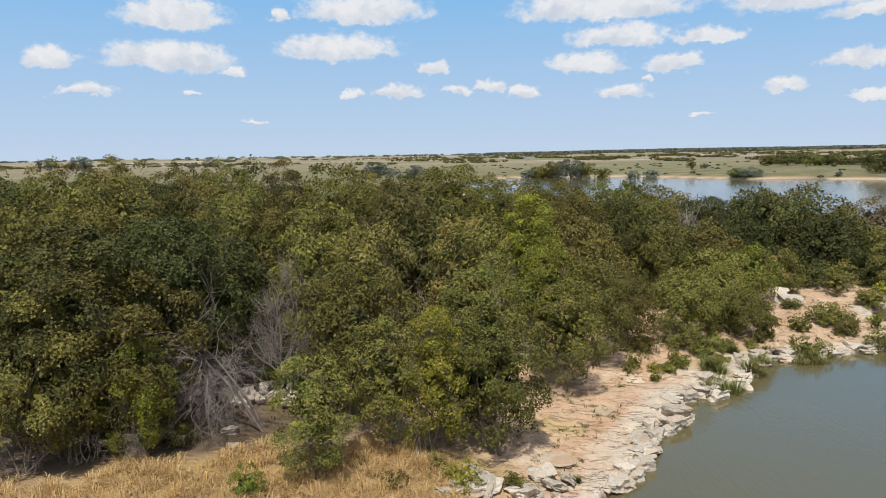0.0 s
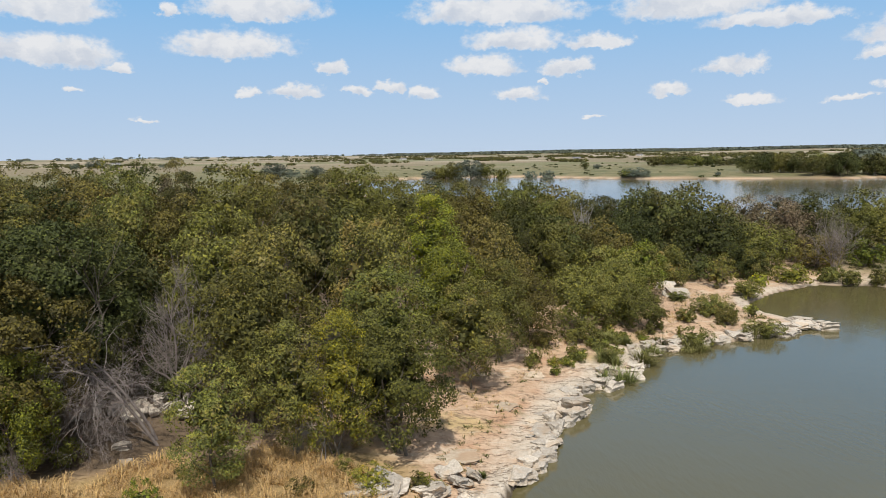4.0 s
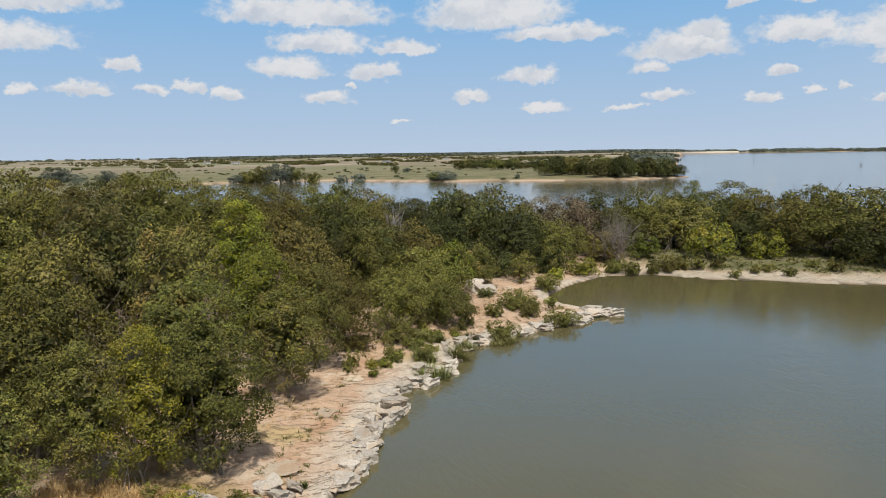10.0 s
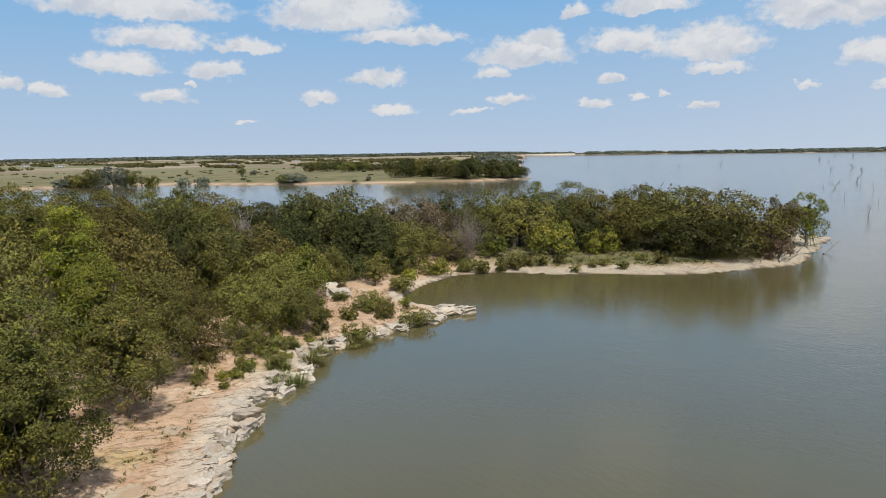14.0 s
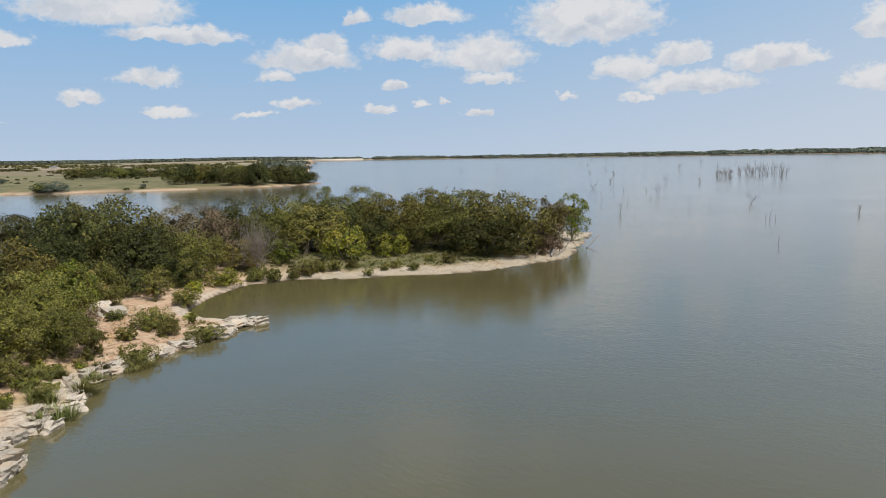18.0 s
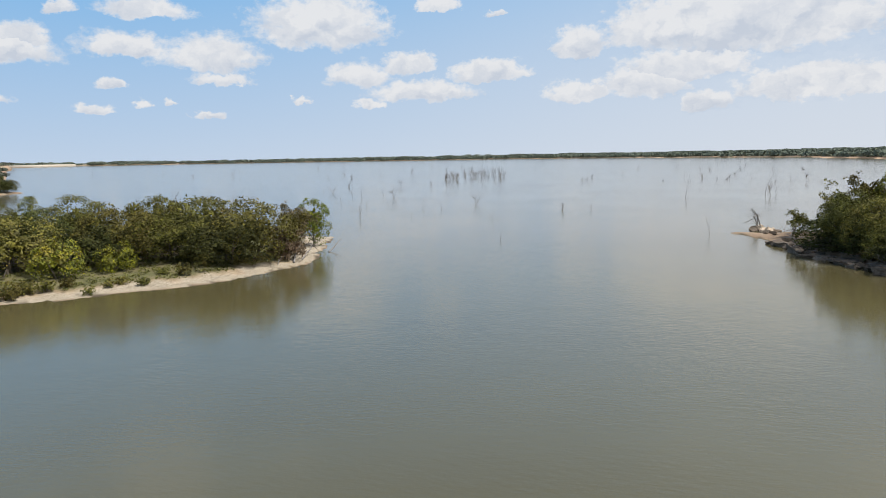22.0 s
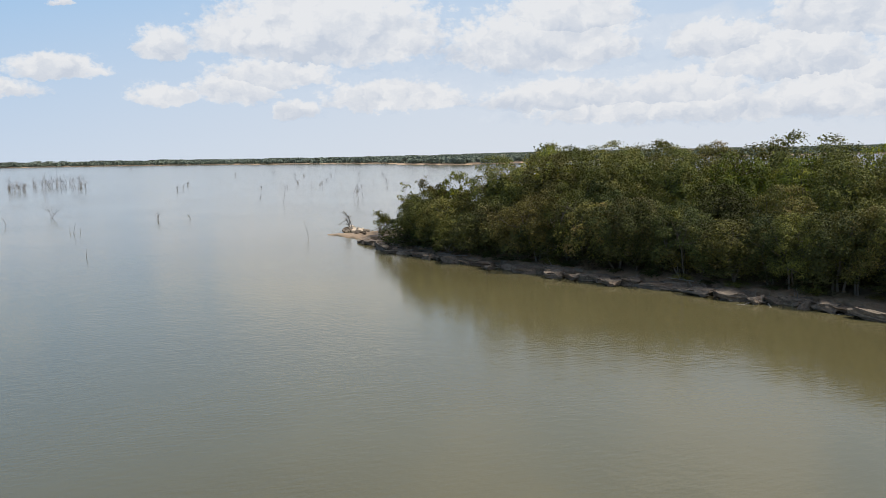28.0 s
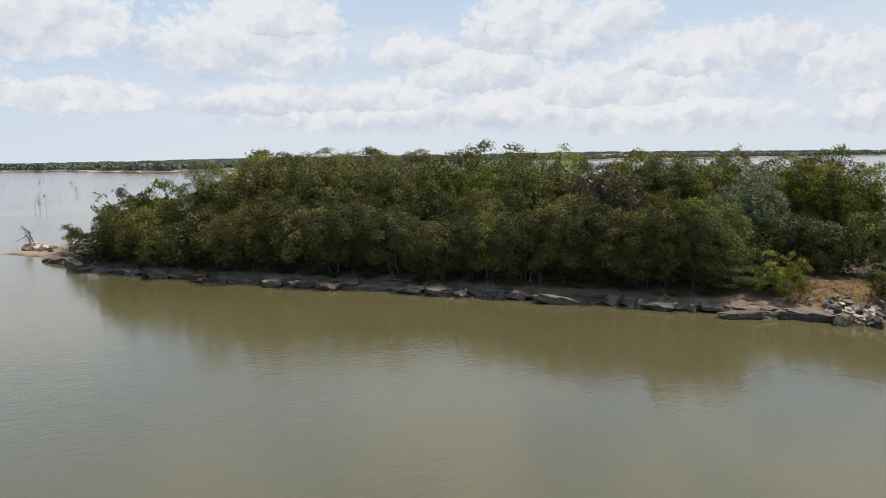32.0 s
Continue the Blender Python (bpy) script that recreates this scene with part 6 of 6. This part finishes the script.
def belt(low_az, high_az, low_d, high_d, count, high, wide, on):
    """Spots on land between two headings and distances."""
    a, d = np.radians(rng.uniform(low_az, high_az, count)), rng.uniform(low_d, high_d, count)
    x, y = d * np.sin(a), d * np.cos(a)
    _, main, _, far = lie(x, y)
    land = (main if on == "main" else far)
    ok = (land > 8) & (land < (1e9 if on != "shore" else 160))
    return [(p, q, high * rng.uniform(0.6, 1.3), wide * rng.uniform(0.7, 1.5)) for p, q in zip(x[ok], y[ok])]


def hedges(count, low_az, high_az, low_d, high_d, length, high, wide):
    """Lines of trees along field edges."""
    spots = []
    for _ in range(count):
        a, d = radians(rng.uniform(low_az, high_az)), rng.uniform(low_d, high_d)
        turn = rng.choice([0.1, 1.67]) + rng.normal(0, 0.1)
        n = int(rng.integers(5, 30))
        for i in range(n):
            s = (i / n - 0.5) * length * n / 15 + rng.normal(0, 4)
            spots.append((d * math.sin(a) + s * math.cos(turn), d * math.cos(a) + s * math.sin(turn), high * rng.uniform(0.5, 1.2), wide * rng.uniform(0.6, 1.4)))
    xy = np.array(spots)
    main = lie(xy[:, 0], xy[:, 1])[1]
    return [q for q, m in zip(spots, main) if m > 12]


far_wood("hedgerows", hedges(26, -38, 2, 900, 3400, 130, 4.5, 12) + hedges(50, -2, 41, 850, 2700, 130, 4.8, 12), "hazy hedgerow trees among far pastures", "dark")
scrub = []
while len(scrub) < 230:
    a, d = radians(rng.uniform(-8, 42)), rng.uniform(330, 760)
    x, y = d * math.sin(a), d * math.cos(a)
    if ripple(np.array(x), np.array(y), 34, 3) > -0.1:
        scrub.append((x, y, rng.uniform(0.5, 1.5), rng.uniform(1.8, 5.0)))
keep = side(MAINLAND, np.array([q[0] for q in scrub]), np.array([q[1] for q in scrub])) > 4
far_wood("far_scrub", [q for q, k in zip(scrub, keep) if k], "low scattered scrub on the far grassy spit", "dark")
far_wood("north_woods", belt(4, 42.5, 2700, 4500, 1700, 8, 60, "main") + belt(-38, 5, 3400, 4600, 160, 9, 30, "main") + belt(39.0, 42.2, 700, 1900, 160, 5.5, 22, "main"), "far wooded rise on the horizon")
shore = []
a = np.radians(rng.uniform(44, 168, 14000))
d = rng.uniform(900, 4700, 14000)
fx, fy = d * np.sin(a), d * np.cos(a)
inland = lie(fx, fy)[3]
for p, q, m in zip(fx, fy, inland):
    if 12 < m < 420 and rng.random() < 0.65:
        shore.append((p, q, 9 * rng.uniform(0.8, 1.15), 36 * rng.uniform(0.7, 1.5)))
    elif m >= 420 and rng.random() < (0.3 if q < 400 else 0.08):
        shore.append((p, q, 7 * rng.uniform(0.8, 1.15), 44 * rng.uniform(0.7, 1.5)))
for (ax, ay), (bx, by) in zip(FAR[:9], FAR[1:10]):
    length = math.hypot(bx - ax, by - ay)
    for k in range(int(length / 9)):
        f, back = rng.random(), rng.uniform(25, 170)
        px, py = ax + (bx - ax) * f - (by - ay) / length * back, ay + (by - ay) * f + (bx - ax) / length * back
        big = 1.0 + 0.0002 * math.hypot(px, py)
        shore.append((px, py, 8.5 * big * rng.uniform(0.6, 1.2), 26 * big * rng.uniform(0.7, 1.4)))
keep = side(FAR, np.array([q[0] for q in shore]), np.array([q[1] for q in shore])) > 10
shore = [q for q, k in zip(shore, keep) if k]
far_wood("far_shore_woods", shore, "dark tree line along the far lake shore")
SPIT_WOOD = "on the far grassy spit"
tree(230, 368, 11.1, 13.8, "green", "round", SPIT_WOOD, None, "tree", "far spit trees")
tree(221, 349, 10.0, 11.6, "dark", "tall", SPIT_WOOD, None, "tree", "far spit trees")
tree(226, 349, 12.8, 13.8, "dark", "round", SPIT_WOOD, None, "tree", "far spit trees")
tree(231, 352, 13.5, 10.9, "dark", "tall", SPIT_WOOD, None, "tree", "far spit trees")
tree(242, 367, 10.2, 12.8, "dark", "round", SPIT_WOOD, None, "tree", "far spit trees")
tree(244, 365, 12.8, 11.0, "green", "round", SPIT_WOOD, None, "tree", "far spit trees")
tree(235, 346, 12.7, 12.6, "green", "round", SPIT_WOOD, None, "tree", "far spit trees")
tree(237, 346, 11.6, 13.6, "green", "round", SPIT_WOOD, None, "tree", "far spit trees")
tree(248, 355, 10.2, 9.8, "green", "round", SPIT_WOOD, None, "tree", "far spit trees")
tree(238, 341, 9.7, 9.3, "dark", "round", SPIT_WOOD, None, "tree", "far spit trees")
tree(240, 339, 11.3, 12.8, "dark", "round", SPIT_WOOD, None, "tree", "far spit trees")
tree(246, 342, 10.1, 13.7, "green", "round", SPIT_WOOD, None, "tree", "far spit trees")
tree(249, 341, 10.2, 13.1, "dark", "round", SPIT_WOOD, None, "tree", "far spit trees")
tree(237, 323, 11.6, 11.8, "dark", "round", SPIT_WOOD, None, "tree", "far spit trees")
tree(248, 332, 12.4, 12.9, "green", "round", SPIT_WOOD, None, "tree", "far spit trees")
tree(247, 326, 10.2, 12.7, "dark", "tall", SPIT_WOOD, None, "tree", "far spit trees")
tree(257, 339, 11.7, 12.7, "dark", "round", SPIT_WOOD, None, "tree", "far spit trees")
tree(254, 327, 10.8, 12.3, "green", "tall", SPIT_WOOD, None, "tree", "far spit trees")
tree(248, 320, 11.9, 13.7, "green", "tall", SPIT_WOOD, None, "tree", "far spit trees")
tree(246, 314, 13.0, 13.0, "dark", "tall", SPIT_WOOD, None, "tree", "far spit trees")
tree(252, 317, 13.0, 12.0, "dark", "tall", SPIT_WOOD, None, "tree", "far spit trees")
tree(266, 332, 12.3, 9.7, "dark", "tall", SPIT_WOOD, None, "tree", "far spit trees")
tree(264, 321, 9.5, 11.3, "green", "round", SPIT_WOOD, None, "tree", "far spit trees")
tree(264, 318, 11.8, 11.7, "dark", "tall", SPIT_WOOD, None, "tree", "far spit trees")
tree(272, 323, 9.5, 9.8, "dark", "tall", SPIT_WOOD, None, "tree", "far spit trees")
tree(265, 314, 12.2, 9.0, "dark", "tall", SPIT_WOOD, None, "tree", "far spit trees")
tree(274, 322, 11.1, 9.3, "dark", "tall", SPIT_WOOD, None, "tree", "far spit trees")
tree(273, 313, 11.4, 12.7, "dark", "tall", SPIT_WOOD, None, "tree", "far spit trees")
tree(275, 314, 7.0, 11.9, "dark", "tall", SPIT_WOOD, None, "tree", "far spit trees")
tree(281, 316, 10.9, 10.2, "dark", "tall", SPIT_WOOD, None, "tree", "far spit trees")
tree(283, 318, 10.9, 10.8, "dark", "round", SPIT_WOOD, None, "tree", "far spit trees")
tree(286, 315, 6.9, 12.1, "dark", "round", SPIT_WOOD, None, "tree", "far spit trees")
tree(289, 317, 7.3, 12.7, "green", "round", SPIT_WOOD, None, "tree", "far spit trees")
tree(281, 483, 9.3, 13.0, "dark", "round", SPIT_WOOD, None, "tree", "far spit trees")
tree(282, 548, 10.7, 14.8, "dark", "round", SPIT_WOOD, None, "tree", "far spit trees")
tree(259, 545, 11.9, 14.0, "green", "round", SPIT_WOOD, None, "tree", "far spit trees")
tree(311, 512, 10.4, 11.7, "dark", "round", SPIT_WOOD, None, "tree", "far spit trees")
tree(273, 566, 11.1, 14.1, "dark", "round", SPIT_WOOD, None, "tree", "far spit trees")
tree(267, 482, 10.8, 10.3, "dark", "round", SPIT_WOOD, None, "tree", "far spit trees")
tree(251, 502, 10.9, 15.7, "dark", "round", SPIT_WOOD, None, "tree", "far spit trees")
tree(296, 525, 11.0, 12.1, "dark", "round", SPIT_WOOD, None, "tree", "far spit trees")
tree(278, 574, 11.3, 12.8, "dark", "round", SPIT_WOOD, None, "tree", "far spit trees")
tree(259, 483, 11.1, 15.3, "green", "round", SPIT_WOOD, None, "tree", "far spit trees")
tree(291, 554, 10.7, 13.6, "green", "round", SPIT_WOOD, None, "tree", "far spit trees")
tree(294, 567, 11.5, 13.3, "green", "round", SPIT_WOOD, None, "tree", "far spit trees")
tree(266, 496, 11.2, 13.0, "dark", "round", SPIT_WOOD, None, "tree", "far spit trees")
tree(313, 506, 11.3, 13.4, "dark", "round", SPIT_WOOD, None, "tree", "far spit trees")
tree(248, 528, 11.1, 14.5, "dark", "round", SPIT_WOOD, None, "tree", "far spit trees")
tree(297, 523, 10.6, 13.7, "green", "round", SPIT_WOOD, None, "tree", "far spit trees")
tree(162, 368, 6.5, 17.1, "far", "bush", SPIT_WOOD, None, "tree", "far spit trees")
tree(158, 370, 5.6, 9.9, "green", "bush", SPIT_WOOD, None, "tree", "far spit trees")
tree(80, 433, 11.5, 21.6, "far", "round", SPIT_WOOD, None, "tree", "far spit trees")
tree(72, 439, 10.3, 18.2, "green", "round", SPIT_WOOD, None, "tree", "far spit trees")
tree(89, 431, 9.3, 14.4, "green", "round", SPIT_WOOD, None, "tree", "far spit trees")
tree(67, 445, 7.8, 14.7, "olive", "bush", SPIT_WOOD, None, "tree", "far spit trees")
tree(176, 489, 8.4, 6.8, "dark", "round", SPIT_WOOD, None, "tree", "far spit trees")
tree(184, 486, 6.6, 6.0, "far", "round", SPIT_WOOD, None, "tree", "far spit trees")
tree(199, 347, 3.8, 3.3, "far", "bush", SPIT_WOOD, None, "tree", "far spit trees")
tree(279, 576, 8.6, 20.9, "dark", "round", SPIT_WOOD, None, "tree", "far spit trees")
tree(293, 569, 7.4, 20.9, "green", "round", SPIT_WOOD, None, "tree", "far spit trees")
tree(299, 543, 8.3, 25.3, "green", "round", SPIT_WOOD, None, "tree", "far spit trees")
tree(306, 516, 8.2, 19.6, "dark", "round", SPIT_WOOD, None, "tree", "far spit trees")
tree(121, 402, 4.9, 10.3, "far", "bush", SPIT_WOOD, None, "tree", "far spit trees")
tree(114, 415, 4.2, 9.1, "far", "bush", SPIT_WOOD, None, "tree", "far spit trees")
tree(100, 429, 5.7, 10.8, "olive", "bush", SPIT_WOOD, None, "tree", "far spit trees")
tree(56, 447, 5.1, 11.0, "far", "bush", SPIT_WOOD, None, "tree", "far spit trees")
tree(62, 446, 7.2, 11.0, "olive", "bush", SPIT_WOOD, None, "tree", "far spit trees")
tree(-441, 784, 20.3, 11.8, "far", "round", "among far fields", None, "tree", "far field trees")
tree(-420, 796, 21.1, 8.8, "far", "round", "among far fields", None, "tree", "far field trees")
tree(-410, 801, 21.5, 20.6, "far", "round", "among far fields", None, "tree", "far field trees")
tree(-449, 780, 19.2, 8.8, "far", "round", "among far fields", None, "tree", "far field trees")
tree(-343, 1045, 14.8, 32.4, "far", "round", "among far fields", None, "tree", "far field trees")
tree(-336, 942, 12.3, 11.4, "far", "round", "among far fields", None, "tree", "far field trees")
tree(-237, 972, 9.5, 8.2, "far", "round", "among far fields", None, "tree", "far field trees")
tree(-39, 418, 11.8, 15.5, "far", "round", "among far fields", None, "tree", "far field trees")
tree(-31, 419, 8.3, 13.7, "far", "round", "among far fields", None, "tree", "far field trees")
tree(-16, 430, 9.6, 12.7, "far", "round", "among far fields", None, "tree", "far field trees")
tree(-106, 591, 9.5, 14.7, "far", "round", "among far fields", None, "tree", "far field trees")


def dam():
    """A long pale stone-faced bank across the far end of the lake."""
    (ax, ay), (bx, by) = (2870, 3120), (3160, 2975)
    nx, ny = 0.7, 0.72
    v = []
    for x, y in ((ax, ay), (bx, by)):
        for back, z in ((-14, -1.0), (14, 13.0), (22, 13.0), (60, -1.0)):
            v.append((x + nx * back, y + ny * back, z))
    faces = [(k, k + 4, (k + 1) % 4 + 4, (k + 1) % 4) for k in range(4)] + [(0, 1, 2, 3), (7, 6, 5, 4)]
    return tagged(mesh_object("dam", v, faces, ROCK), "long pale stone dam at the far end of the lake", "dam", kind="structure")


dam()


def farmhouse(x, y, wide, deep, high, turn, label):
    """A small gabled house: walls, roof, door and two windows."""
    house = new("house")
    house.location, house.rotation_euler = (x, y, ground_z(x, y) - 0.1), (0, 0, turn)

    def box(name, cx, cy, cz, sx, sy, sz, mat, parent):
        v = np.array([(i, j, k) for i in (-0.5, 0.5) for j in (-0.5, 0.5) for k in (-0.5, 0.5)]) * [sx, sy, sz] + [cx, cy, cz]
        return mesh_object(name, v, [(0, 1, 3, 2), (4, 6, 7, 5), (0, 4, 5, 1), (2, 3, 7, 6), (0, 2, 6, 4), (1, 5, 7, 3)], mat, parent)

    box("wall", 0, 0, high / 2, wide, deep, high, WHITE_WALL, house)
    e, r = 0.5, high * 0.55
    v = [(-wide / 2 - e, -deep / 2 - e, high), (wide / 2 + e, -deep / 2 - e, high), (wide / 2 + e, deep / 2 + e, high), (-wide / 2 - e, deep / 2 + e, high),
         (-wide / 2 - e, 0, high + r), (wide / 2 + e, 0, high + r)]
    mesh_object("roof", v + [(p[0], p[1], p[2] - 0.2) for p in v[:4]] + [(0, 0, high), (0, 0, high)],
                [(0, 1, 5, 4), (2, 3, 4, 5), (0, 4, 3, 3), (1, 2, 5, 5), (6, 7, 1, 0), (8, 9, 3, 2), (7, 8, 2, 1), (9, 6, 0, 3), (6, 9, 8, 7)], ROOF_GREY, house)
    box("door", 0, -deep / 2 - 0.03, 1.05, 1.0, 0.06, 2.1, ROOF_GREY, house)
    for s in (-0.3, 0.3):
        box("window", s * wide, -deep / 2 - 0.03, high * 0.55, 1.2, 0.06, 1.2, PANE, house)
    return tagged(house, label, "house", "far farm buildings")


farmhouse(328, 945, 10, 6, 3.2, -0.3, "small white farm building among far trees")
farmhouse(-436, 1435, 16, 9.6, 3.2, 0.3, "small white farm building among far trees")
farmhouse(162, 1290, 14, 8.4, 3.2, -0.1, "small white farm building among far trees")
farmhouse(131, 1494, 14, 8.4, 3.2, -0.1, "small white farm building among far trees")
farmhouse(611, 1370, 12, 7.2, 3.2, -0.4, "small white farm building among far trees")
